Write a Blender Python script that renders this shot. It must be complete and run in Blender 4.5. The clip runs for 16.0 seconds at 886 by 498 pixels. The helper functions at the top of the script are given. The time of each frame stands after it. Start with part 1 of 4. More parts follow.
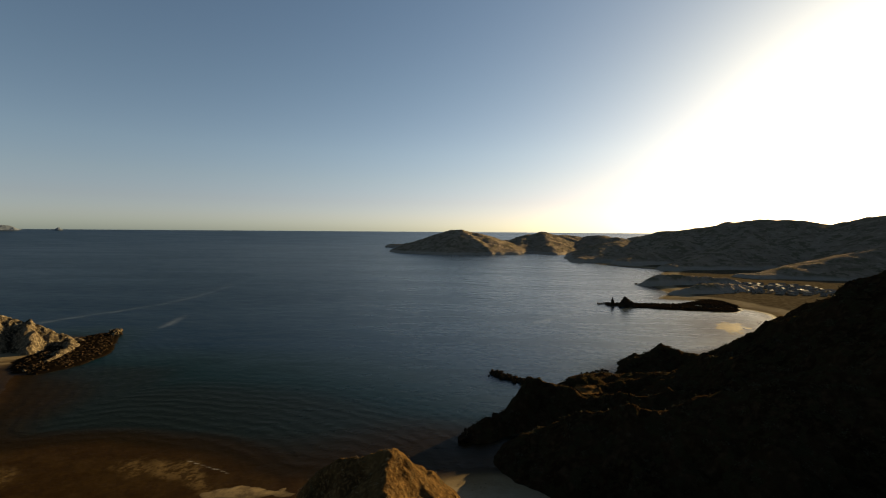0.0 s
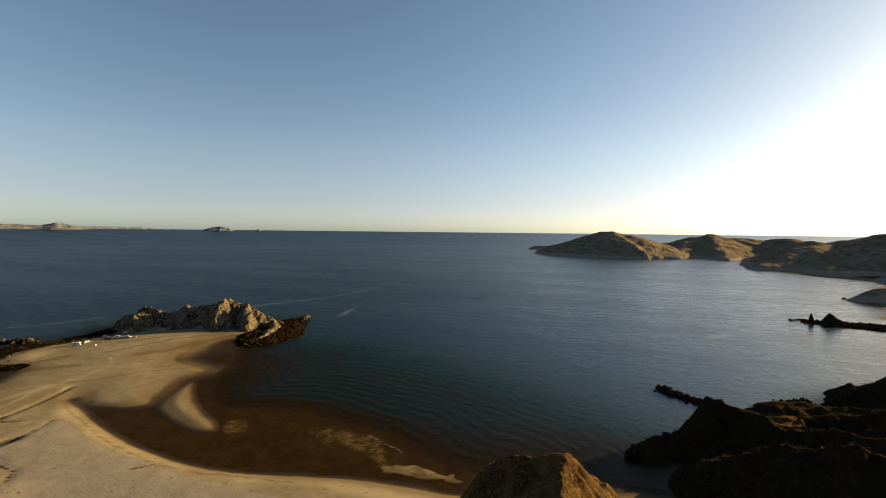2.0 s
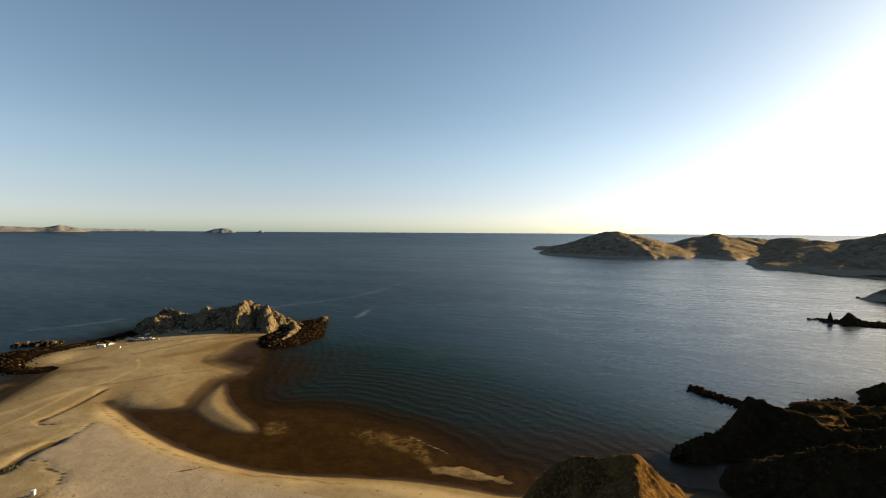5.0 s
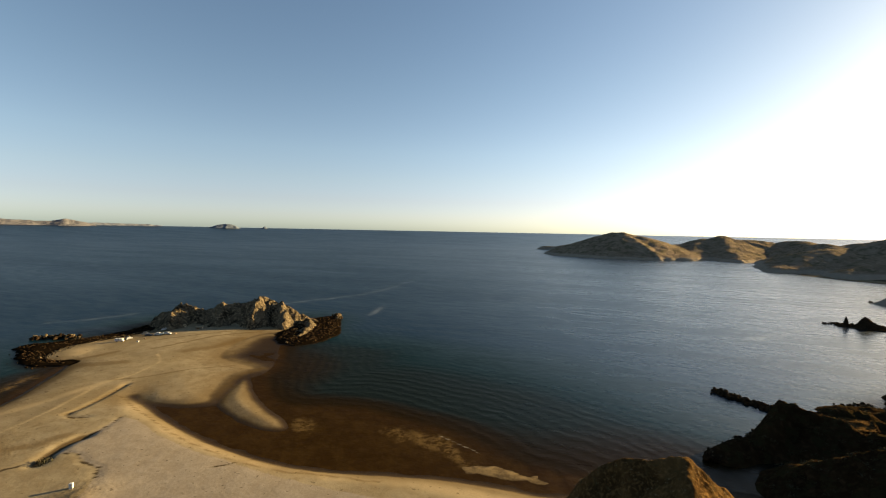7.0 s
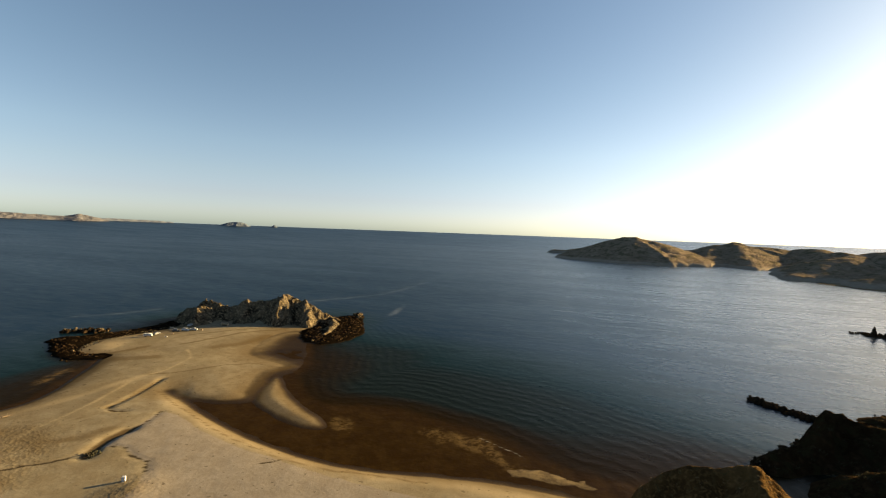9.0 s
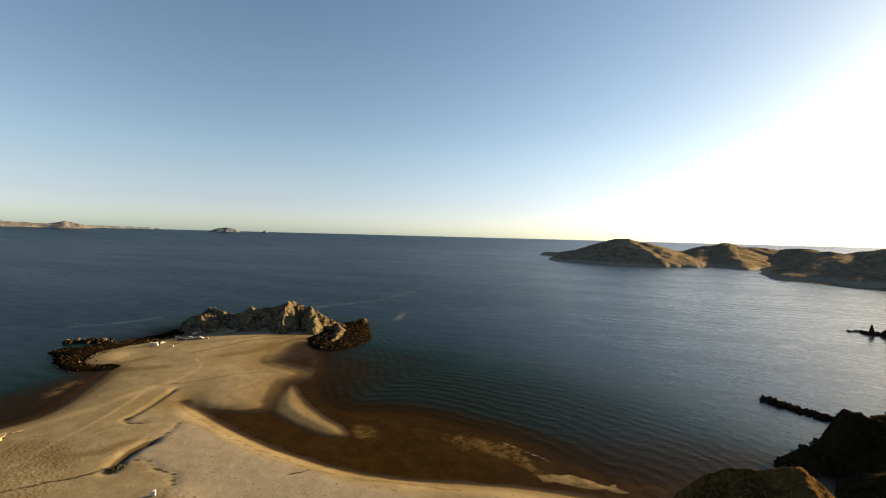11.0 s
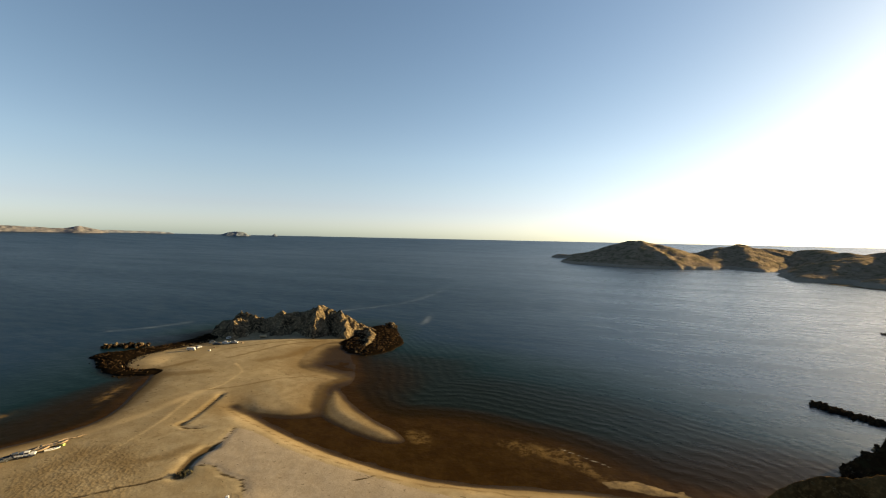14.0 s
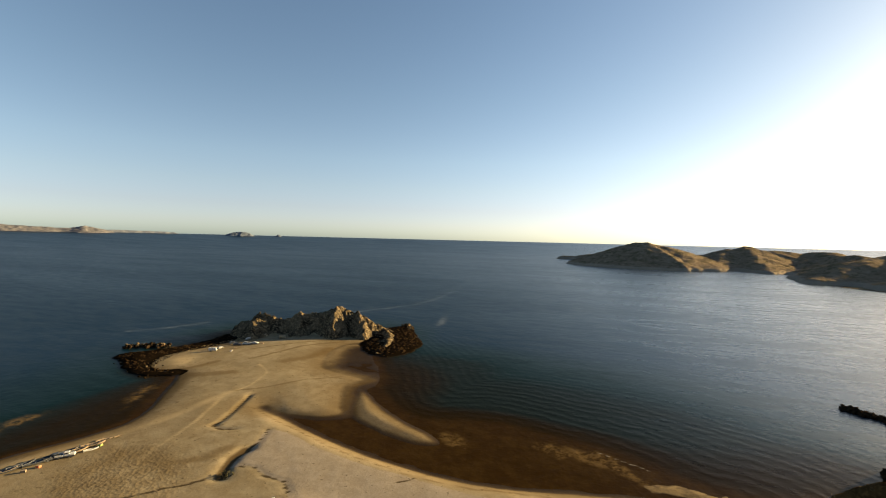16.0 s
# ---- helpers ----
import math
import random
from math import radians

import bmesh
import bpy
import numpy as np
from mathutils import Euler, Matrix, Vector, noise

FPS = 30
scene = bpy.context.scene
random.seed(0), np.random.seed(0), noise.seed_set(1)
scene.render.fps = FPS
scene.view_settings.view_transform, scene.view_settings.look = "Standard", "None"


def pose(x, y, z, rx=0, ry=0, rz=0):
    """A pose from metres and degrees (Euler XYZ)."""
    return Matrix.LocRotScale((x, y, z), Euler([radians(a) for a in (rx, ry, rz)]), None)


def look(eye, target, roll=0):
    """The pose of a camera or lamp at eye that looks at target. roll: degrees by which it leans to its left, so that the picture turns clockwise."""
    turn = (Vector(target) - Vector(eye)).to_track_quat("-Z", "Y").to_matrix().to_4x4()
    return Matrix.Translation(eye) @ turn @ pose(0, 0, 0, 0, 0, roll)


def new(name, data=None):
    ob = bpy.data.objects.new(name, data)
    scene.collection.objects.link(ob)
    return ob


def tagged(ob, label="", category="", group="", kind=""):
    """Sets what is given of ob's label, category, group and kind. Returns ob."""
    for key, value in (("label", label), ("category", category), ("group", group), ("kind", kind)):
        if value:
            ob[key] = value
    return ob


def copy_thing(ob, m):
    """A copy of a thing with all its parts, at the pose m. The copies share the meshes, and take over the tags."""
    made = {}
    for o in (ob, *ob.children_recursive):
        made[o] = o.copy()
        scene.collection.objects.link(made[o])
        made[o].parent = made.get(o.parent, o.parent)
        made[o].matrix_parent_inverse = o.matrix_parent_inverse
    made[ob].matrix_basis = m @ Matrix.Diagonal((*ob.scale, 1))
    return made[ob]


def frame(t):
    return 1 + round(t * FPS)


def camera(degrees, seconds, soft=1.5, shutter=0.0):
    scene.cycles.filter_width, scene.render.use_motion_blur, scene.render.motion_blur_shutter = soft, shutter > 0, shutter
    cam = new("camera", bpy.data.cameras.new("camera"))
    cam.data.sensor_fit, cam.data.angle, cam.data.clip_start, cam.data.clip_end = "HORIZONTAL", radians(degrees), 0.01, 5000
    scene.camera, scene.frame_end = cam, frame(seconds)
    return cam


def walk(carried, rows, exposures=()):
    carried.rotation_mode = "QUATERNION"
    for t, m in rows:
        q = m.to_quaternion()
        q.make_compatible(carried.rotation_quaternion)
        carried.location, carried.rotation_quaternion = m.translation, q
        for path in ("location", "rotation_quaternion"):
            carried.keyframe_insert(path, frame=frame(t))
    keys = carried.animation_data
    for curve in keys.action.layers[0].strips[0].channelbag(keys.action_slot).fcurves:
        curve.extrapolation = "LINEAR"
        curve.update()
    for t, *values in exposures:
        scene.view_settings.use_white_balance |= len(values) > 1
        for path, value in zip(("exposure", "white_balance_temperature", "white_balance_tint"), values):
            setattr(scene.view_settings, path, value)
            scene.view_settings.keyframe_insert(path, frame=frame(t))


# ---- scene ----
cam = camera(89.7, 16.0, 1.1)
PATH = [
    (0, (4.396, 2.323, 74.726), (4.29, 4.319, 74.649), 0.4),
    (0.5, (3.152, 1.467, 74.752), (2.75, 3.425, 74.677), 0.5),
    (1, (1.591, 0.604, 74.898), (1.025, 2.521, 74.821), 0.7),
    (1.5, (-0.307, -0.05, 74.932), (-0.986, 1.829, 74.855), 0.7),
    (2, (-2.385, -0.882, 74.962), (-3.109, 0.98, 74.886), 0.6),
    (2.5, (-4.546, -1.792, 74.918), (-5.277, 0.068, 74.843), 0.4),
    (3, (-6.725, -2.496, 74.924), (-7.453, -0.635, 74.849), 0.3),
    (3.5, (-8.866, -3.436, 74.907), (-9.601, -1.577, 74.834), 0.1),
    (6, (-21.008, -7.794, 74.79), (-21.732, -5.93, 74.717), 0.5),
    (6.5, (-23.369, -8.664, 74.655), (-24.11, -6.808, 74.578), 0.8),
    (7, (-26.311, -9.438, 74.667), (-27.047, -7.58, 74.588), 1.1),
    (7.5, (-29.282, -10.336, 74.595), (-30.024, -8.48, 74.515), 1.3),
    (8, (-32.579, -11.396, 74.161), (-33.336, -9.546, 74.084), 1.6),
    (8.5, (-35.62, -12.695, 74.007), (-36.385, -10.848, 73.933), 1.9),
    (9, (-38.768, -13.898, 74.053), (-39.533, -12.052, 73.98), 2.1),
    (11.5, (-52.167, -19.262, 74.648), (-52.891, -17.399, 74.594), 1.4),
    (12, (-55.054, -20.357, 74.794), (-55.789, -18.498, 74.74), 1.3),
    (12.5, (-57.851, -21.433, 74.939), (-58.586, -19.574, 74.887), 1.2),
    (13, (-60.526, -22.625, 74.927), (-61.266, -20.767, 74.878), 1.1),
    (13.5, (-63.215, -23.657, 74.865), (-63.968, -21.804, 74.82), 1.1),
    (14, (-65.809, -24.559, 74.929), (-66.566, -22.708, 74.884), 1.2),
    (14.5, (-68.914, -25.947, 74.911), (-69.671, -24.097, 74.866), 1.3),
    (15, (-71.589, -26.802, 74.929), (-72.354, -24.954, 74.886), 1.4),
    (15.5, (-74.371, -27.973, 75.033), (-75.131, -26.123, 74.991), 1.4),
    (16, (-77.189, -29.006, 75.015), (-77.956, -27.159, 74.974), 1.4),
]

EXPOSURES = [(0.0, 1.22, 8700, 9), (0.6, 1.34, 8700, 9), (1.5, 1.58, 8700, 9), (3.5, 1.89, 8700, 9), (16.0, 1.99, 8700, 9)]
walk(cam, [(t, look(eye, target, roll)) for t, eye, target, roll in PATH], EXPOSURES)

# ---- daylight: a low sun over the bay ----
SUN_AZ, SUN_EL = 44.5, 11.0
world = bpy.data.worlds.new("sky")
scene.world = world
world.use_nodes = True
sky = world.node_tree.nodes.new("ShaderNodeTexSky")
sky.sky_type, sky.sun_disc = "NISHITA", False
sky.sun_elevation, sky.sun_rotation = radians(SUN_EL), radians(SUN_AZ)
sky.altitude, sky.air_density, sky.dust_density, sky.ozone_density = 0.0, 0.70, 0.65, 2.0
world.node_tree.nodes["Background"].inputs["Strength"].default_value = 0.077
# pale marine haze low over the horizon, thinning upwards into a clear blue
wn = world.node_tree
toward = wn.nodes.new("ShaderNodeSeparateXYZ")
wn.links.new(wn.nodes.new("ShaderNodeTexCoord").outputs["Generated"], toward.inputs[0])
air = wn.nodes.new("ShaderNodeValToRGB")
wn.links.new(toward.outputs["Z"], air.inputs[0])
AIR = [(0.0, 0.74, 0.92, 1.25), (0.03, 0.84, 0.86, 1.10), (0.065, 0.88, 0.83, 0.98), (0.11, 0.95, 0.91, 0.97), (0.17, 0.99, 0.99, 1.02), (0.30, 0.94, 1.0, 1.03), (0.50, 0.88, 0.99, 1.06)]
while len(air.color_ramp.elements) < len(AIR):
    air.color_ramp.elements.new(0.5)
for stop, (at, *rgb) in zip(air.color_ramp.elements, AIR):
    stop.position = at
for stop, (at, *rgb) in zip(air.color_ramp.elements, AIR):
    stop.color = (*(v / 1.3 for v in rgb), 1.0)
haze = wn.nodes.new("ShaderNodeVectorMath")
haze.operation = "MULTIPLY"
wn.links.new(sky.outputs[0], haze.inputs[0])
wn.links.new(air.outputs[0], haze.inputs[1])
wn.links.new(haze.outputs[0], wn.nodes["Background"].inputs["Color"])
sun = new("sun", bpy.data.lights.new("sun", "SUN"))
sun.data.energy, sun.data.angle, sun.data.color = 5.0, radians(0.5), (1.0, 0.83, 0.52)
SUN_DIR = Vector((math.sin(radians(SUN_AZ)) * math.cos(radians(SUN_EL)), math.cos(radians(SUN_AZ)) * math.cos(radians(SUN_EL)), math.sin(radians(SUN_EL))))
sun.matrix_world = look(SUN_DIR * 300, (0, 0, 0))


# ---- arithmetic for terrain ----
def lattice(ix, iy, seed):
    h = (ix.astype(np.int64) * 374761393 + iy.astype(np.int64) * 668265263 + seed * 974634721) & 0x7FFFFFFF
    h = ((h ^ (h >> 13)) * 1274126177) & 0x7FFFFFFF
    return ((h ^ (h >> 16)) & 0xFFFF) / 65535.0


def value_noise(x, y, seed=0):
    ix, iy = np.floor(x), np.floor(y)
    fx, fy = x - ix, y - iy
    fx, fy = fx * fx * fx * (fx * (fx * 6 - 15) + 10), fy * fy * fy * (fy * (fy * 6 - 15) + 10)
    a, b = lattice(ix, iy, seed), lattice(ix + 1, iy, seed)
    c, d = lattice(ix, iy + 1, seed), lattice(ix + 1, iy + 1, seed)
    return (a + (b - a) * fx) * (1 - fy) + (c + (d - c) * fx) * fy


def fbm(x, y, size, octaves=4, seed=0):
    """Rolling noise from -1 to 1, with bumps of the given size in metres."""
    total, amp, norm = 0.0, 1.0, 0.0
    for k in range(octaves):
        a = 0.7 * k + 0.4
        u, v = (x * math.cos(a) - y * math.sin(a)) / size, (x * math.sin(a) + y * math.cos(a)) / size
        total = total + amp * (2 * value_noise(u, v, seed + 17 * k) - 1)
        norm, amp, size = norm + amp, amp * 0.5, size * 0.5
    return total / norm


def ridged(x, y, size, octaves=4, seed=0):
    """Sharp-crested noise from 0 to 1."""
    total, amp, norm = 0.0, 1.0, 0.0
    for k in range(octaves):
        a = 0.9 * k + 0.2
        u, v = (x * math.cos(a) - y * math.sin(a)) / size, (x * math.sin(a) + y * math.cos(a)) / size
        total = total + amp * (1 - np.abs(2 * value_noise(u, v, seed + 29 * k) - 1))
        norm, amp, size = norm + amp, amp * 0.5, size * 0.5
    return total / norm


def smooth(a, b, v):
    """Eases from 0 at a to 1 at b."""
    t = np.clip((v - a) / (b - a), 0, 1)
    return t * t * (3 - 2 * t)


def along(points, x, y):
    """Distance to a polyline, and the share of the way along it."""
    best, where, n = np.full(x.shape, 1e9), np.zeros(x.shape), len(points) - 1
    for k in range(n):
        (ax, ay), (bx, by) = points[k][:2], points[k + 1][:2]
        dx, dy = bx - ax, by - ay
        s = np.clip(((x - ax) * dx + (y - ay) * dy) / (dx * dx + dy * dy), 0, 1)
        d = np.hypot(x - ax - s * dx, y - ay - s * dy)
        near = d < best
        best, where = np.where(near, d, best), np.where(near, (k + s) / n, where)
    return best, where


def inside(points, x, y):
    """Signed distance to a closed outline: positive within it."""
    d, _ = along(list(points) + [points[0]], x, y)
    odd = np.zeros(x.shape, bool)
    for (ax, ay), (bx, by) in zip(points, list(points[1:]) + [points[0]]):
        if ay != by:
            odd ^= ((ay > y) != (by > y)) & (x < (bx - ax) * (y - ay) / (by - ay) + ax)
    return np.where(odd, d, -d)


def rounded(points, times=2):
    """An outline with its corners cut, so that it swings like a shore."""
    for _ in range(times):
        out = []
        for (ax, ay), (bx, by) in zip(points, list(points[1:]) + [points[0]]):
            out += [(0.75 * ax + 0.25 * bx, 0.75 * ay + 0.25 * by), (0.25 * ax + 0.75 * bx, 0.25 * ay + 0.75 * by)]
        points = out
    return points


def swept(points, times=2):
    """An open line with its corners cut."""
    for _ in range(times):
        out = [points[0]]
        for (ax, ay), (bx, by) in zip(points, points[1:]):
            out += [(0.75 * ax + 0.25 * bx, 0.75 * ay + 0.25 * by), (0.25 * ax + 0.75 * bx, 0.25 * ay + 0.75 * by)]
        points = out + [points[-1]]
    return points


def crest(lines, x, y, soft=4.0):
    """The height of a hill whose crests run along lines of (x, y, z); each line comes with the slope of its flanks."""
    top = np.full(x.shape, -1e3)
    for slope, line in lines:
        for (ax, ay, az), (bx, by, bz) in zip(line, line[1:]):
            dx, dy = bx - ax, by - ay
            s = np.clip(((x - ax) * dx + (y - ay) * dy) / (dx * dx + dy * dy), 0, 1)
            d = np.hypot(x - ax - s * dx, y - ay - s * dy)
            h = az + s * (bz - az) - slope * (np.sqrt(d * d + soft * soft) - soft)
            top = np.maximum(top, h)
    return top


# ---- meshes ----
def sheet(name, xs, ys, height, keep=None, attributes=None):
    """A mesh over a grid of xs and ys with the heights given; keep leaves out cells."""
    nx, ny = len(xs), len(ys)
    gx, gy = np.meshgrid(xs, ys)
    co = np.stack([gx, gy, height], -1).reshape(-1, 3)
    i = (np.arange(ny - 1)[:, None] * nx + np.arange(nx - 1)[None, :])
    if keep is not None:
        cell = keep[:-1, :-1] | keep[1:, :-1] | keep[:-1, 1:] | keep[1:, 1:]
        i = i[cell]
    i = i.ravel()
    quads = np.stack([i, i + 1, i + nx + 1, i + nx], -1)
    used = np.unique(quads)
    remap = np.zeros(nx * ny, np.int64)
    remap[used] = np.arange(len(used))
    quads, co = remap[quads], co[used]
    me = bpy.data.meshes.new(name)
    me.vertices.add(len(co))
    me.vertices.foreach_set("co", co.astype(np.float32).ravel())
    me.loops.add(len(quads) * 4)
    me.loops.foreach_set("vertex_index", quads.astype(np.int32).ravel())
    me.polygons.add(len(quads))
    me.polygons.foreach_set("loop_start", np.arange(0, len(quads) * 4, 4, dtype=np.int32))
    me.update(calc_edges=True)
    me.polygons.foreach_set("use_smooth", np.ones(len(quads), bool))
    for key, values in (attributes or {}).items():
        me.attributes.new(key, "FLOAT", "POINT").data.foreach_set("value", values.reshape(-1)[used].astype(np.float32))
    me.validate()
    return me


def part(name, bm, material, parent=None, label="", shade=False):
    """Links a bmesh as one mesh object, under a thing or a part if one is given."""
    me = bpy.data.meshes.new(name)
    bm.to_mesh(me)
    bm.free()
    if shade:
        me.polygons.foreach_set("use_smooth", np.ones(len(me.polygons), bool))
    me.materials.append(material)
    ob = new(name, me)
    if parent is not None:
        ob.parent = parent
    return tagged(ob, label)


def grow(bm, other):
    me = bpy.data.meshes.new("piece")
    other.to_mesh(me)
    other.free()
    bm.from_mesh(me)
    bpy.data.meshes.remove(me)


def box(sx, sy, sz, at=(0, 0, 0), bevel=0.0, turn=(0, 0, 0), taper=1.0):
    bm = bmesh.new()
    bmesh.ops.create_cube(bm, size=1.0)
    for v in bm.verts:
        k = taper if v.co.z > 0 else 1.0
        v.co = Vector((v.co.x * sx * k, v.co.y * sy * k, v.co.z * sz))
    if bevel:
        bmesh.ops.bevel(bm, geom=bm.edges[:], offset=bevel, segments=2, profile=0.5, affect="EDGES")
    bm.transform(pose(*at, *turn))
    return bm


def tube(r0, r1, length, at=(0, 0, 0), turn=(0, 0, 0), segments=12):
    bm = bmesh.new()
    bmesh.ops.create_cone(bm, cap_ends=True, segments=segments, radius1=r0, radius2=r1, depth=length)
    bm.transform(pose(*at, *turn))
    return bm


def boulder_mesh(seed, size=1.0):
    """A lump of broken rock, flattened on its faces."""
    rng = random.Random(seed)
    bm = bmesh.new()
    bmesh.ops.create_icosphere(bm, subdivisions=2, radius=0.5)
    planes = [(Vector((rng.gauss(0, 1), rng.gauss(0, 1), rng.gauss(0, 1))).normalized(), rng.uniform(0.28, 0.42)) for _ in range(9)]
    for v in bm.verts:
        for n, d in planes:
            over = v.co.dot(n) - d
            if over > 0:
                v.co -= n * over
        v.co *= 1 + 0.16 * noise.noise(v.co * 3.1 + Vector((seed, 0, 0)))
        v.co *= size
    me = bpy.data.meshes.new("boulder")
    bm.to_mesh(me)
    bm.free()
    return me


# ---- materials ----
def material(name):
    m = bpy.data.materials.new(name)
    m.use_nodes = True
    return m, m.node_tree, m.node_tree.nodes["Principled BSDF"]


def node(nt, kind, **values):
    n = nt.nodes.new("ShaderNode" + kind)
    for key, value in values.items():
        sock = n.inputs[int(key[1:])] if key[0] == "i" and key[1:].isdigit() else n.inputs[key.replace("_", " ")]
        if isinstance(value, bpy.types.NodeSocket):
            nt.links.new(value, sock)
        else:
            sock.default_value = value
    return n


def where(nt):
    return nt.nodes.new("ShaderNodeNewGeometry").outputs["Position"]


def grain(nt, place, size, detail=4.0, rough=0.6, warp=0.0):
    return node(nt, "TexNoise", Vector=place, Scale=1.0 / size, Detail=detail, Roughness=rough, Distortion=warp).outputs["Fac"]


def remap(nt, value, a, b, lo=0.0, hi=1.0):
    n = node(nt, "MapRange", Value=value)
    n.interpolation_type = "SMOOTHSTEP"
    for key, v in (("From Min", a), ("From Max", b), ("To Min", lo), ("To Max", hi)):
        n.inputs[key].default_value = v
    return n.outputs["Result"]


def mixed(nt, fac, a, b, blend="MIX"):
    n = nt.nodes.new("ShaderNodeMix")
    n.data_type, n.blend_type = "RGBA", blend
    for sock, value in ((n.inputs[0], fac), (n.inputs[6], a), (n.inputs[7], b)):
        if isinstance(value, bpy.types.NodeSocket):
            nt.links.new(value, sock)
        else:
            sock.default_value = value if isinstance(value, float) else (*value, 1.0)
    return n.outputs[2]


def maths(nt, op, a, b=0.0):
    n = nt.nodes.new("ShaderNodeMath")
    n.operation = op
    for sock, value in ((n.inputs[0], a), (n.inputs[1], b)):
        if isinstance(value, bpy.types.NodeSocket):
            nt.links.new(value, sock)
        else:
            sock.default_value = value
    return n.outputs[0]


def bumped(nt, bsdf, height, strength, distance):
    n = node(nt, "Bump", Strength=strength, Distance=distance, Height=height)
    nt.links.new(n.outputs[0], bsdf.inputs["Normal"])


def attribute(nt, name):
    n = nt.nodes.new("ShaderNodeAttribute")
    n.attribute_name = name
    return n.outputs["Fac"]


def earth(name, dark, mid, light, big, small, rough=0.95, relief=0.5, scrub=None, scrub_size=6.0, scrub_share=0.5, bare=None):
    """Rock or soil of three shades that change over big and small metres; scrub: the colour of low plants that speckle it."""
    m, nt, b = material(name)
    p = where(nt)
    n1, n2 = grain(nt, p, big, 5.0), grain(nt, p, small, 6.0, 0.7)
    c = mixed(nt, remap(nt, n1, 0.35, 0.65), dark, mid)
    c = mixed(nt, remap(nt, n2, 0.45, 0.68), c, light)
    c = mixed(nt, remap(nt, grain(nt, p, small * 0.25, 3.0), 0.3, 0.7, 0.0, 0.35), c, dark)
    if scrub:
        s = grain(nt, p, scrub_size, 5.0, 0.75)
        c = mixed(nt, remap(nt, s, 0.62 - 0.25 * scrub_share, 0.70 - 0.25 * scrub_share), c, scrub)
    if bare:
        z = nt.nodes.new("ShaderNodeSeparateXYZ")
        nt.links.new(p, z.inputs[0])
        level = maths(nt, "ADD", z.outputs["Z"], maths(nt, "MULTIPLY", maths(nt, "SUBTRACT", n1, 0.5), bare * 1.6))
        c = mixed(nt, remap(nt, level, bare * 0.7, bare * 1.2, 0.8, 0.0), c, mixed(nt, n2, (0.22, 0.18, 0.14), (0.30, 0.25, 0.195)))
    nt.links.new(c, b.inputs["Base Color"])
    b.inputs["Roughness"].default_value = rough
    b.inputs["Specular IOR Level"].default_value = 0.0
    bumped(nt, b, maths(nt, "ADD", maths(nt, "MULTIPLY", n2, 1.0), maths(nt, "MULTIPLY", n1, 1.5)), relief, small)
    return m


def painted(name, colour, rough=0.4, metal=0.0, dirt=0.15):
    m, nt, b = material(name)
    p = nt.nodes.new("ShaderNodeTexCoord").outputs["Object"]
    n = grain(nt, p, 0.6, 5.0, 0.7)
    c = mixed(nt, remap(nt, n, 0.4, 0.75, 0.0, dirt * 2), colour, tuple(0.5 * v + 0.05 for v in colour))
    nt.links.new(c, b.inputs["Base Color"])
    nt.links.new(remap(nt, n, 0.3, 0.7, rough, min(1.0, rough + 0.25)), b.inputs["Roughness"])
    b.inputs["Metallic"].default_value = metal
    return m


ISLET_ROCK = earth("islet_rock", (0.022, 0.016, 0.010), (0.125, 0.093, 0.059), (0.265, 0.205, 0.132), 9.0, 1.6, relief=0.9)
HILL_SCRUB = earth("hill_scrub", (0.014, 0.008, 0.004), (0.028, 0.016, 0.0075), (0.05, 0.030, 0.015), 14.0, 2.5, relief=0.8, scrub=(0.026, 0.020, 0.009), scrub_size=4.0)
KNOLL_EARTH = earth("knoll_earth", (0.036, 0.019, 0.0075), (0.095, 0.052, 0.020), (0.170, 0.098, 0.040), 6.0, 0.9, relief=0.8, scrub=(0.05, 0.035, 0.016), scrub_size=1.8, scrub_share=0.25)
FAR_ROCK = earth("far_rock", (0.150, 0.112, 0.078), (0.205, 0.155, 0.110), (0.260, 0.200, 0.146), 90.0, 14.0, relief=0.6, scrub=(0.110, 0.090, 0.055), scrub_size=22.0, bare=9.0)
# the next three base colours have distance haze mixed in
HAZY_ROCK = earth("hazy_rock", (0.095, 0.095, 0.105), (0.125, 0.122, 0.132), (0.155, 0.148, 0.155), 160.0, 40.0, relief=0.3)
BLUE_HAZE_ROCK = earth("blue_haze_rock", (0.085, 0.105, 0.13), (0.10, 0.12, 0.147), (0.115, 0.135, 0.16), 160.0, 40.0, relief=0.2)
PALE_HAZE_ROCK = earth("pale_haze_rock", (0.145, 0.160, 0.185), (0.155, 0.17, 0.195), (0.165, 0.18, 0.205), 160.0, 40.0, relief=0.1)
DARK_ROCK = earth("dark_rock", (0.012, 0.008, 0.005), (0.030, 0.018, 0.010), (0.060, 0.038, 0.022), 5.0, 0.8, rough=0.8, relief=0.9)


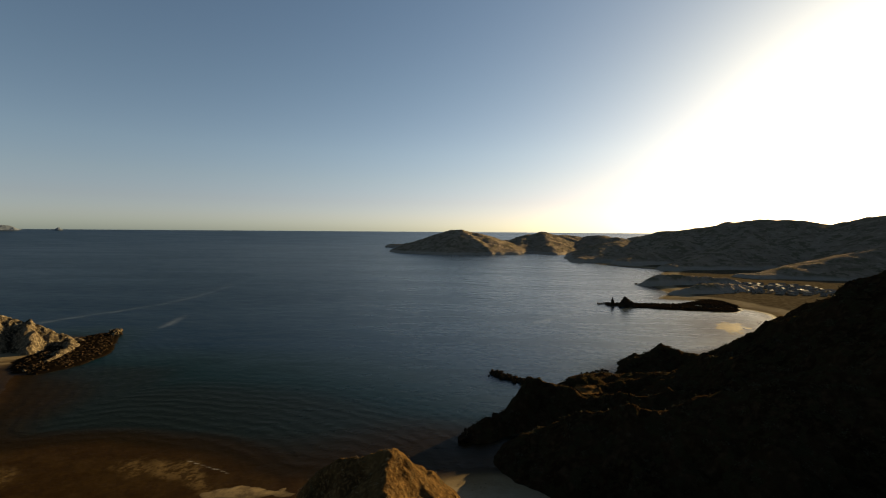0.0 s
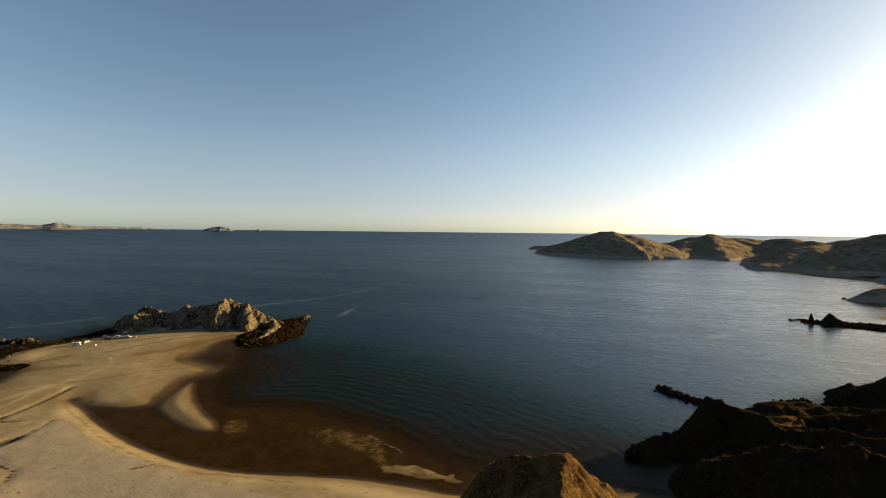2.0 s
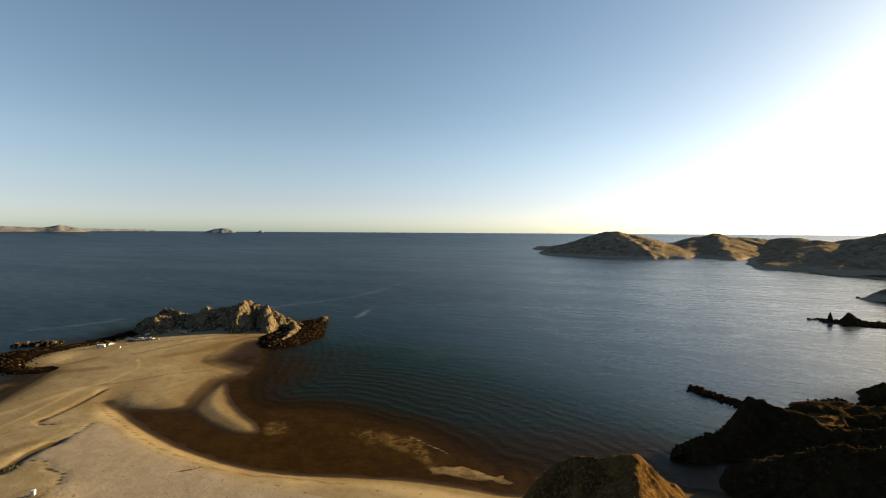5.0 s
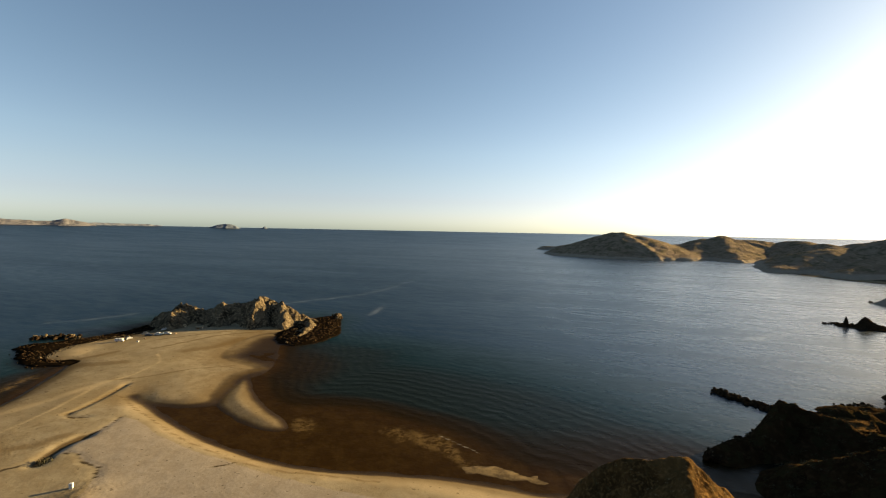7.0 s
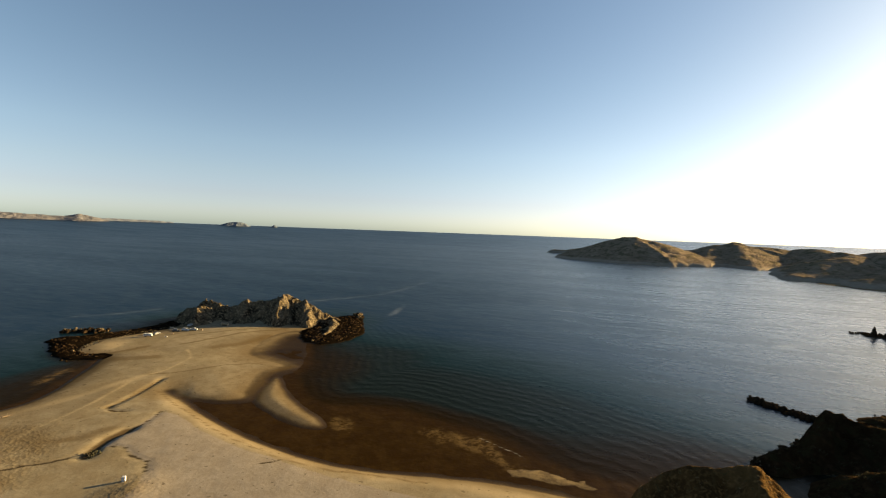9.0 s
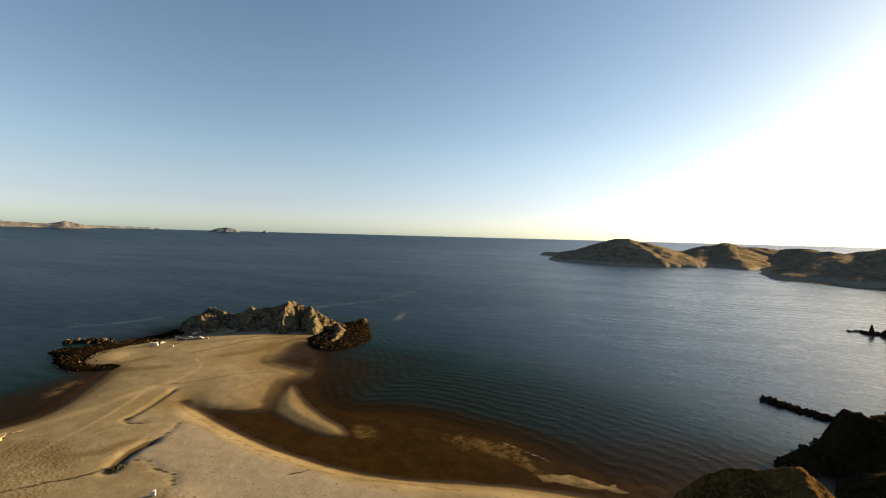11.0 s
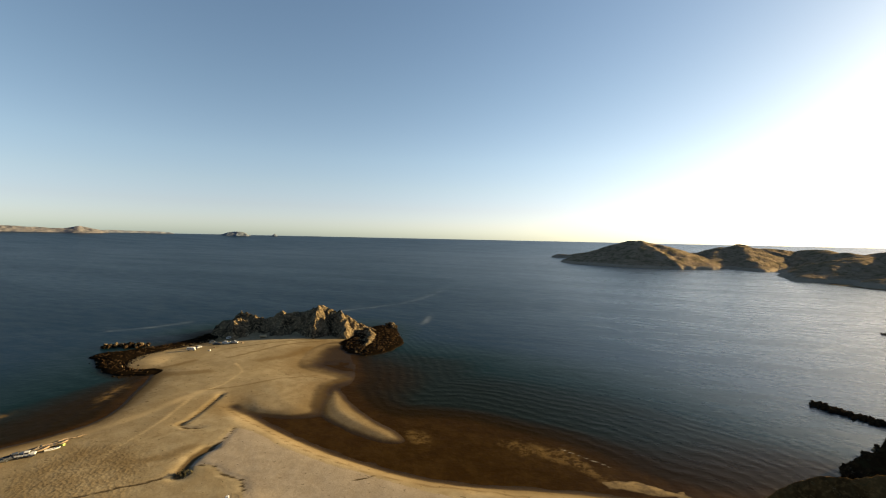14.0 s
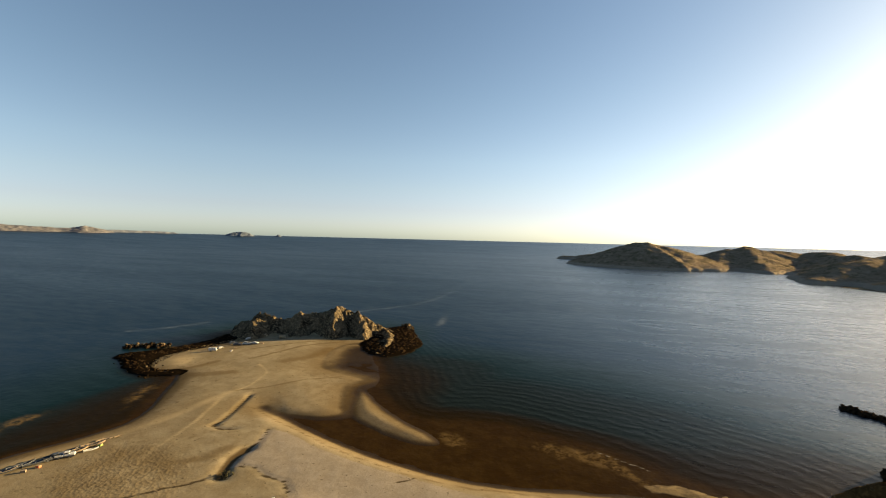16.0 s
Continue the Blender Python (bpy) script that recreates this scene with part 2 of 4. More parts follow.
def sand_material():
    m, nt, b = material("sand")
    p = where(nt)
    z = nt.nodes.new("ShaderNodeSeparateXYZ")
    nt.links.new(p, z.inputs[0])
    z = z.outputs["Z"]
    n1, n2, n3 = grain(nt, p, 25.0, 5.0), grain(nt, p, 4.0, 6.0, 0.65, 0.2), grain(nt, p, 0.7, 4.0)
    dry = mixed(nt, remap(nt, n1, 0.35, 0.65), (0.180, 0.143, 0.091), (0.240, 0.195, 0.130))
    dry = mixed(nt, remap(nt, n2, 0.42, 0.62, 0.0, 0.6), dry, (0.165, 0.125, 0.076))
    pan = mixed(nt, remap(nt, n2, 0.35, 0.7), (0.205, 0.168, 0.129), (0.240, 0.202, 0.161))
    edge = maths(nt, "ADD", attribute(nt, "pan"), maths(nt, "MULTIPLY", maths(nt, "SUBTRACT", n2, 0.5), 0.5))
    c = mixed(nt, remap(nt, edge, 0.42, 0.58), dry, pan)
    c = mixed(nt, remap(nt, maths(nt, "ADD", attribute(nt, "track"), maths(nt, "MULTIPLY", n3, 0.3)), 0.35, 0.9, 0.0, 0.75), c, (0.350, 0.270, 0.165))
    c = mixed(nt, maths(nt, "MULTIPLY", remap(nt, maths(nt, "ADD", attribute(nt, "damp_dark"), maths(nt, "MULTIPLY", maths(nt, "SUBTRACT", n2, 0.5), 0.4)), 0.1, 1.0), 0.6), c, (0.092, 0.058, 0.025))
    c = mixed(nt, remap(nt, n3, 0.35, 0.65, 0.0, 0.28), c, mixed(nt, 0.5, c, (0.05, 0.034, 0.018)))
    c = mixed(nt, remap(nt, grain(nt, p, 1.7, 2.0, 0.5), 0.66, 0.72, 0.0, 0.55), c, (0.05, 0.035, 0.02))
    c = mixed(nt, remap(nt, attribute(nt, "scar_shade"), 0.25, 0.75), c, (0.05, 0.036, 0.022))
    damp_dark = maths(nt, "ADD", z, maths(nt, "MULTIPLY", maths(nt, "SUBTRACT", n1, 0.5), 0.35))
    c = mixed(nt, remap(nt, damp_dark, 0.45, 1.5, 0.55, 0.0), c, (0.096, 0.060, 0.026))
    wet = remap(nt, damp_dark, 0.10, 0.50, 1.0, 0.0)
    c = mixed(nt, maths(nt, "MULTIPLY", wet, 0.9), c, mixed(nt, remap(nt, n1, 0.35, 0.7), (0.0125, 0.0056, 0.0014), (0.018, 0.0085, 0.0023)))
    c = mixed(nt, remap(nt, z, 0.11, -0.02, 0.0, 0.75), c, mixed(nt, remap(nt, n2, 0.5, 0.66), (0.007, 0.0032, 0.0009), (0.024, 0.014, 0.0055)))
    c = mixed(nt, remap(nt, maths(nt, "ADD", attribute(nt, "reef"), maths(nt, "MULTIPLY", maths(nt, "SUBTRACT", n3, 0.5), 0.6)), 0.3, 0.7), c, (0.0060, 0.0040, 0.0024))
    c = mixed(nt, remap(nt, maths(nt, "ADD", attribute(nt, "soil"), maths(nt, "MULTIPLY", maths(nt, "SUBTRACT", n2, 0.5), 0.7)), 0.3, 0.7), c, mixed(nt, remap(nt, n2, 0.4, 0.6), (0.045, 0.034, 0.02), (0.085, 0.066, 0.042)))
    c = mixed(nt, maths(nt, "MULTIPLY", attribute(nt, "bar"), remap(nt, n2, 0.36, 0.56, 0.45, 1.0)), c, mixed(nt, n2, (0.105, 0.068, 0.030), (0.205, 0.145, 0.072)))
    c = mixed(nt, remap(nt, z, -1.2, -5.0), c, (0.02, 0.03, 0.03))
    nt.links.new(c, b.inputs["Base Color"])
    nt.links.new(remap(nt, wet, 0.3, 1.0, 0.95, 0.6), b.inputs["Roughness"])
    nt.links.new(remap(nt, wet, 0.3, 1.0, 0.0, 0.04), b.inputs["Specular IOR Level"])
    cells = node(nt, "TexVoronoi", Vector=p, Scale=0.95).outputs["Distance"]
    trodden = maths(nt, "MULTIPLY", maths(nt, "MULTIPLY", attribute(nt, "churn"), cells), maths(nt, "MULTIPLY", n2, 1.3))
    bumped(nt, b, maths(nt, "ADD", maths(nt, "ADD", maths(nt, "MULTIPLY", n2, 0.8), trodden), maths(nt, "MULTIPLY", n3, 0.35)), 0.4, 0.35)
    return m


def water_material():
    m, nt, b = material("sea_water")
    out = nt.nodes["Material Output"]
    p = node(nt, "Mapping", Vector=where(nt), Location=(3.1, 7.3, 17.7)).outputs[0]
    chop, ripple = grain(nt, p, 6.0, 5.0, 0.62), grain(nt, p, 55.0, 4.0, 0.6)
    height = chop
    shore = attribute(nt, "shore")
    phase = maths(nt, "ADD", maths(nt, "MULTIPLY", shore, 1.05), maths(nt, "MULTIPLY", ripple, 26.0))
    fade = maths(nt, "MULTIPLY", remap(nt, shore, 2.0, 14.0), remap(nt, shore, 30.0, 120.0, 1.0, 0.0))
    height = maths(nt, "ADD", height, maths(nt, "MULTIPLY", maths(nt, "MULTIPLY", maths(nt, "SINE", phase), fade), maths(nt, "MULTIPLY", remap(nt, chop, 0.3, 0.62, 0.2, 1.0), 0.18)))
    bumped(nt, b, height, 0.19, 1.2)
    streak, depth = attribute(nt, "streak"), attribute(nt, "depth")
    wind = grain(nt, node(nt, "Mapping", Vector=p, Rotation=(0, 0, radians(-25)), Scale=(0.3, 1.0, 1.0)).outputs[0], 9.0, 6.0, 0.7)
    gusts = grain(nt, node(nt, "Mapping", Vector=p, Rotation=(0, 0, radians(-12)), Scale=(0.25, 1.0, 1.0)).outputs[0], 90.0, 5.0, 0.6)
    deep_blue = mixed(nt, remap(nt, wind, 0.3, 0.7), (0.0000, 0.0042, 0.0190), (0.0000, 0.0155, 0.0600))
    bed = mixed(nt, remap(nt, grain(nt, p, 5.0, 5.0, 0.65), 0.38, 0.66), (0.0180, 0.0090, 0.0026), (0.0265, 0.0142, 0.0044))
    c = mixed(nt, remap(nt, depth, 0.12, 0.7), bed, (0.0100, 0.0060, 0.0016))
    c = mixed(nt, remap(nt, depth, 0.8, 3.0), c, (0.0006, 0.0085, 0.0090))
    c = mixed(nt, remap(nt, depth, 4.0, 16.0), c, deep_blue)
    mottle = remap(nt, grain(nt, p, 3.2, 5.0, 0.7), 0.40, 0.60, 0.05, 0.75)
    c = mixed(nt, maths(nt, "MULTIPLY", attribute(nt, "bar"), mottle), c, (0.115, 0.072, 0.028))
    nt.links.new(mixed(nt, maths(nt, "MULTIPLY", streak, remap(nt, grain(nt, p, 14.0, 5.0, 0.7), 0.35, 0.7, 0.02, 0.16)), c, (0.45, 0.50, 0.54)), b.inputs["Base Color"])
    nt.links.new(maths(nt, "ADD", remap(nt, gusts, 0.35, 0.65, 0.26, 0.30), maths(nt, "ADD", remap(nt, wind, 0.3, 0.7, -0.04, 0.04), remap(nt, attribute(nt, "sunward"), 0.0, 0.8, 0.07, 0.0))), b.inputs["Roughness"])
    b.inputs["IOR"].default_value = 1.333
    # gloss rises with bearing, to put in a brighter sheen on the sun's side
    sunward = attribute(nt, "sunward")
    gloss = maths(nt, "ADD", 0.034, maths(nt, "MULTIPLY", maths(nt, "MULTIPLY", sunward, sunward), 0.56))
    nt.links.new(maths(nt, "MULTIPLY", gloss, remap(nt, depth, 0.1, 6.0, 0.12, 1.0)), b.inputs["Specular IOR Level"])
    both = b
    foam = node(nt, "BsdfDiffuse", Color=(0.34, 0.32, 0.28, 1.0))
    lace = remap(nt, maths(nt, "ADD", attribute(nt, "foam"), maths(nt, "MULTIPLY", maths(nt, "SUBTRACT", grain(nt, p, 12.0, 5.0, 0.6), 0.5), 0.6)), 0.90, 1.25)
    done = node(nt, "MixShader", i0=lace, i1=both.outputs[0], i2=foam.outputs[0])
    nt.links.new(done.outputs[0], out.inputs["Surface"])
    return m


SAND, WATER = sand_material(), water_material()

# ---- the plan of the shore, in metres ----
SPIT = rounded([(-300, -900), (-262, -60), (-267, 20), (-264, 48), (-262, 57), (-258.5, 67), (-256, 77), (-256.5, 87), (-264, 99), (-272, 108), (-282, 120), (-292, 131), (-300, 137), (-309, 133), (-321, 131.5),
                (-331, 140), (-339, 152), (-338, 174), (-332, 190), (-338, 208), (-352, 222), (-335, 250), (-290, 280), (-258, 290), (-251, 268), (-247, 240), (-255, 226), (-248, 204), (-237, 182), (-223, 177), (-207, 176), (-199, 172), (-204, 160),
                (-198, 148), (-192, 138), (-184, 129), (-190, 121.5), (-199, 119), (-210, 117.5), (-225, 120), (-207, 114), (-187.5, 108.5), (-172, 104.5), (-158, 101.5), (-146, 100.5), (-135, 99.5), (-126, 99.5), (-117, 100.5), (-108, 102), (-92, 107.5),
                (-77, 112), (-60, 115), (-40, 116), (-8, 134), (10, 142), (60, 130), (400, 100), (900, -900)])
FLAT = rounded([(-260, 225), (-246, 238), (-230, 221), (-218, 204), (-206, 192), (-199, 178), (-191, 161), (-177, 147), (-166, 138), (-152, 135), (-138, 141), (-124, 146), (-112, 144), (-87, 141.5), (-75, 136.5), (-60, 129), (-45, 120), (-60, 112), (-100, 98), (-160, 92), (-230, 120)])
TONGUE = rounded([(-198, 158), (-190, 154), (-182.5, 147), (-174, 141), (-164, 134.5), (-154, 130), (-145, 126), (-138, 120), (-146, 117), (-157, 118.5), (-168, 122), (-177, 125), (-184, 130), (-188, 136), (-192, 146)])
# sandbars: centre, half width, half length, turn; the first stand clear of the water, the others lie just under it
DRY_BARS = [(-57, 123.5, 3.0, 15, 1.62), (216, 368, 11, 24, -0.57)]
SUNK_BARS = [(-135, 126, 3.0, 6.5, -2.15), (-83, 135, 3.0, 6.5, 0.75), (-79, 131.5, 3.0, 5.5, 0.75), (-73, 126.5, 3.4, 7.0, 1.05), (-90, 134, 4.0, 8.0, 1.2), (-100, 135, 4.0, 9.0, 1.3), (-284.5, 107, 3.4, 12.5, 0.63), (-294, 60, 3.6, 14, 0.15)]
BAYSHORE = rounded([(80, 238), (110, 262), (150, 280), (182, 304), (209, 320), (236, 350), (262, 382), (277, 407), (288, 432), (284, 450), (276, 462), (280, 484), (266, 512), (222, 516), (236, 540), (258, 566), (262, 610), (266, 648), (296, 690), (288, 702), (342, 734),
                    (338, 775), (372, 860), (398, 895), (402, 950), (347, 1015), (300, 1140), (900, 1250), (900, 100), (120, 150)], 1)


def bars(places, x, y):
    """How far a place lies within a sandbar: above 0 inside, -9 far away."""
    best = np.full(x.shape, -9.0)
    for cx, cy, rx, ry, turn in places:
        u, v = (x - cx) * math.cos(turn) + (y - cy) * math.sin(turn), -(x - cx) * math.sin(turn) + (y - cy) * math.cos(turn)
        best = np.maximum(best, 1.15 - np.hypot(u / rx, v / ry) - 0.75 * fbm(x, y, 4.0, 4, 21))
    return best


def ground_height(x, y):
    d = inside(SPIT, x, y)
    d = d + 2.0 * fbm(x, y, 18.0, 3, 5) * smooth(0, 6, np.abs(d))
    soft = np.maximum(smooth(118, 136, y), smooth(-206, -226, x))
    z = np.where(d > 0, 0.08 + 1.6 * (1 - np.exp(-np.maximum(d, 0) / (5.0 + 12.0 * soft * (1 - 0.6 * smooth(-244, -258, x) * smooth(160, 140, y))))), 0.08 + (0.045 + 0.08 * smooth(-250, -262, x) * smooth(165, 140, y)) * d)
    f = inside(FLAT, x, y)
    z = np.maximum(z, np.maximum(np.maximum(0.12 + 0.18 * soft + (0.06 - 0.026 * soft) * np.minimum(d, 0), -0.03 + 0.0035 * np.minimum(d, 0)), -0.16) + 0.15 * smooth(175, 205, y) + np.where(f > 0, 0.0, (0.06 + 0.06 * smooth(140, 175, y)) * f) + 0.03 * fbm(x, y, 14.0, 4, 9))
    t = inside(TONGUE, x, y)
    z = np.maximum(z, np.minimum(0.10 + 0.11 * t, 0.95 + 0.18 * fbm(x, y, 22.0, 3, 15)))
    z = np.maximum(z, np.clip(0.22 * bars(DRY_BARS, x, y) - 0.06, -14, 0.15))
    b = inside(BAYSHORE, x, y)
    z = np.maximum(z, np.where(b > 0, 0.1 + 3.0 * (1 - np.exp(-np.maximum(b, 0) / 30.0)), 0.1 + 0.05 * b))
    west = inside(rounded([(-262, -200), (-304, 30), (-303, 70), (-300, 100), (-301, 122), (-290, 132), (-255, 100), (-250, 0)]), x, y)
    z = np.maximum(z, np.where(west > 0, -1.3 + 0.024 * np.minimum(west, 30), -1.3 + 0.10 * west))
    for fx, fy, top in ((-309, 243, 6.0), (-322, 232, 4.5), (-296, 248, 5.0), (-258, 262, 3.5)):
        z = np.maximum(z, np.where(d > 0, top - 0.42 * np.hypot(x - fx, y - fy) + 0.5 * fbm(x, y, 7.0, 3, 61), -14))
    z = np.maximum(z, -14.0)
    return z + 0.05 * fbm(x, y, 5.0, 3, 3) + 0.28 * fbm(x, y, 46.0, 3, 8) * smooth(10, 30, d)


def steps(*spans):
    """Grid lines: spans of (start, end, step)."""
    return np.unique(np.round(np.concatenate([np.arange(a, b, s) for a, b, s in spans] + [[spans[-1][1]]]), 3))


REACH = 4890.0


# dark rock platforms round the outcrop, beside the camp and under the stack
REEFS = [rounded([(-246, 238), (-251, 254), (-259, 278), (-259, 294), (-252, 310), (-240, 297), (-232, 286), (-217, 264), (-211, 253), (-209.5, 240), (-212, 225), (-219, 218), (-228, 219), (-238, 227)]),
         rounded([(-296, 135), (-304, 130), (-313, 127), (-329, 130), (-344, 137), (-357, 142), (-361, 148), (-354, 158), (-349, 171), (-346, 186), (-346, 199), (-354, 219), (-341, 213), (-334, 200), (-337, 175), (-340, 160), (-337, 150), (-329, 138), (-320, 131), (-308, 131.5), (-299, 138)]),
         rounded([(149, 488), (166, 480), (184, 482), (200, 483), (226, 480), (254, 500), (275, 518), (286, 491), (271, 449), (260, 438), (236, 441), (211, 446), (187, 453), (167, 458), (153, 470)])]


def build_ground():
    xs = steps((-REACH, -1200, 300), (-1200, -420, 40), (-420, -50, 1.25), (-50, 60, 2.0), (60, 460, 4.0), (460, 1200, 40), (1200, REACH, 300))
    ys = steps((-REACH, -400, 300), (-400, -20, 20), (-20, 40, 2.5), (40, 310, 1.25), (310, 700, 4.0), (700, 1200, 20), (1200, REACH, 300))
    x, y = np.meshgrid(xs, ys)
    z = ground_height(x, y)
    pan = inside(rounded([(-202, 102), (-189, 101.5), (-178, 97.5), (-165, 95.5), (-152, 93.5), (-142, 94), (-132, 93), (-100, 93), (-70, 97), (-40, 97), (-50, 30), (-140, 30), (-158, 64), (-165, 71), (-170, 75), (-179, 75.5), (-184.5, 78), (-188, 77), (-192, 73), (-196, 81), (-196, 87), (-199, 95)], 1), x, y)
    track, damp_dark = np.zeros(x.shape), np.zeros(x.shape)
    for line, wide in (([(-216, 56), (-220.5, 66), (-224, 71), (-226, 80), (-232, 93), (-240, 108), (-248, 123), (-246, 138), (-251, 150), (-256, 157), (-270, 165)], 1.1),
                       ([(-256, 40), (-251, 66), (-247, 84), (-246, 100), (-248, 124)], 3.5), ([(-238, 127), (-224, 117), (-205, 108), (-186, 104), (-160, 98.5), (-120, 97), (-80, 106), (-45, 108)], 4.6)):
        d, _ = along(swept(line), x + 1.2 * fbm(x, y, 20.0, 2, 3), y)
        track = np.maximum(track, np.exp(-(d / wide) ** 2) * (0.65 + 0.35 * fbm(x, y, 12.0, 3, 19)))
    # dark sand lines; the one from (-301, 140) paints a low scarp's shadow strip
    for line, wide in (([(-300, 188), (-294, 200), (-287, 213), (-279, 227), (-262, 238)], 1.3), ([(-283, 172), (-279, 190), (-277, 213), (-262, 235)], 1.6), ([(-246, 128), (-238, 137), (-233, 145), (-228, 155), (-216, 170)], 0.9), ([(-262, 178), (-254, 196), (-258, 216)], 5.0),
                       ([(-220, 66), (-211, 67), (-203, 74), (-203, 84)], 3.0), ([(-301, 140), (-298, 150), (-296, 160)], 2.6), ([(-292, 134), (-280, 138), (-272, 146)], 5.0), ([(-200, 170), (-202, 160), (-196, 148), (-189, 138), (-183, 131)], 3.5),
                       ([(-225, 117), (-205, 110), (-188, 104), (-174, 100), (-153, 96.5), (-130, 95.5), (-110, 98), (-89, 104)], 0.6), ([(-262, 40), (-258, 70), (-258, 90), (-272, 112), (-292, 136)], 4.0)):
        d, _ = along(swept(line), x + 2 * fbm(x, y, 18.0, 3, 6), y + 2 * fbm(x, y, 18.0, 3, 7))
        damp_dark = np.maximum(damp_dark, np.exp(-(d / wide) ** 2))
    track = np.maximum(track, 0.75 * smooth(-2, 4, inside(rounded([(-303, 140), (-312, 134), (-323, 134), (-332, 144), (-335, 160), (-334, 178), (-328, 196), (-316, 190), (-318, 172), (-308, 156)]), x, y)) * (0.7 + 0.5 * fbm(x, y, 9.0, 4, 37)))
    for cx, cy, r, turn in ((-211, 80, 7.5, 0.5), (-211, 80, 5.0, 0.5), (-210, 79, 10.0, 0.4), (-232, 66, 5.0, 0.2), (-178, 104.5, 1.4, 0.3)):
        u, v = (x - cx) * math.cos(turn) + (y - cy) * math.sin(turn), -(x - cx) * math.sin(turn) + (y - cy) * math.cos(turn)
        d = np.abs(np.hypot(u, v * 0.62) - r + 0.8 * fbm(x, y, 8.0, 2, 55))
        damp_dark = np.maximum(damp_dark, 0.55 * np.exp(-(d / 0.7) ** 2) * smooth(-0.5, 0.2, fbm(x, y, 11.0, 2, 57)))
    # cracks, ditches and scarps: the ground dips, and their shade is painted dark
    scar_shade = np.zeros(x.shape)
    for line, wide, stray, dip in (([(-223, 95), (-224.5, 101), (-230, 113), (-237, 127)], 0.5, 0.2, 0.9), ([(-223, 95), (-217, 93.5), (-212, 96)], 0.6, 0.6, 0.4), ([(-202, 102), (-199, 95.5), (-196, 87)], 0.6, 1.5, 0.4),
                                   ([(-196.5, 86), (-195.5, 80), (-192.5, 73.5), (-189, 68.5)], 1.9, 0.8, 0.9), ([(-189, 76), (-184.5, 78), (-179.5, 75.5), (-175, 75), (-170, 75), (-165, 71)], 0.5, 1.2, 0.3),
                                   ([(-134, 98), (-137, 92), (-141, 87)], 0.35, 0.8, 0.25), ([(-192, 66), (-198, 58), (-206, 46)], 0.7, 1.0, 0.3)):
        d, _ = along(line, x + stray * fbm(x, y, 4.0, 3, 13), y + stray * fbm(x, y, 4.0, 3, 14))
        scar_shade = np.maximum(scar_shade, np.exp(-(d / wide) ** 2))
        z = z - dip * np.exp(-(d / (wide * 1.2)) ** 2)
    z = z + 0.9 * np.exp(-((x + 159) ** 2 + (y - 63) ** 2) / 40.0) * (1 + 0.4 * fbm(x, y, 3.0, 3, 2))
    churn = smooth(-6, 8, inside(rounded([(-206, 74), (-230, 78), (-240, 66), (-232, 40), (-190, 26), (-182, 48), (-194, 62)]), x, y))
    churn = np.maximum(churn, np.exp(-((x + 160) ** 2 + (y - 63) ** 2) / 50.0))
    damp_dark = np.maximum(damp_dark, 0.85 * churn * (0.8 + 0.4 * fbm(x, y, 16.0, 3, 71)))
    reef = np.zeros(x.shape)
    for outline in REEFS:
        d = inside(outline, x, y)
        d = d + 1.6 * fbm(x, y, 7.0, 3, 33)
        reef = np.maximum(reef, smooth(-5.5, -3.0, d))
        z = np.maximum(z, np.where(d > -3, 0.12 + 0.12 * np.minimum(d, 6), -14) + 0.8 * ridged(x, y, 4.5, 4, 31) * (d > -3))
    pool = ((x - 248) * 0.9 + (y - 468) * 0.45) ** 2 / 64.0 + ((y - 468) * 0.9 - (x - 248) * 0.45) ** 2 / 196.0
    z = np.where(pool < 1, -0.3, z)
    me = sheet("ground", xs, ys, z, attributes={"pan": smooth(-4, 4, pan), "track": track, "scar_shade": scar_shade, "reef": reef, "damp_dark": damp_dark, "churn": churn, "bar": smooth(-0.05, 0.55, bars(DRY_BARS, x, y)), "soil": smooth(14, 40, inside(BAYSHORE, x, y))})
    me.materials.append(SAND)
    return tagged(new("ground", me), "tan sand spit and beach with wet tidal flats and wheel tracks", "beach", kind="structure")


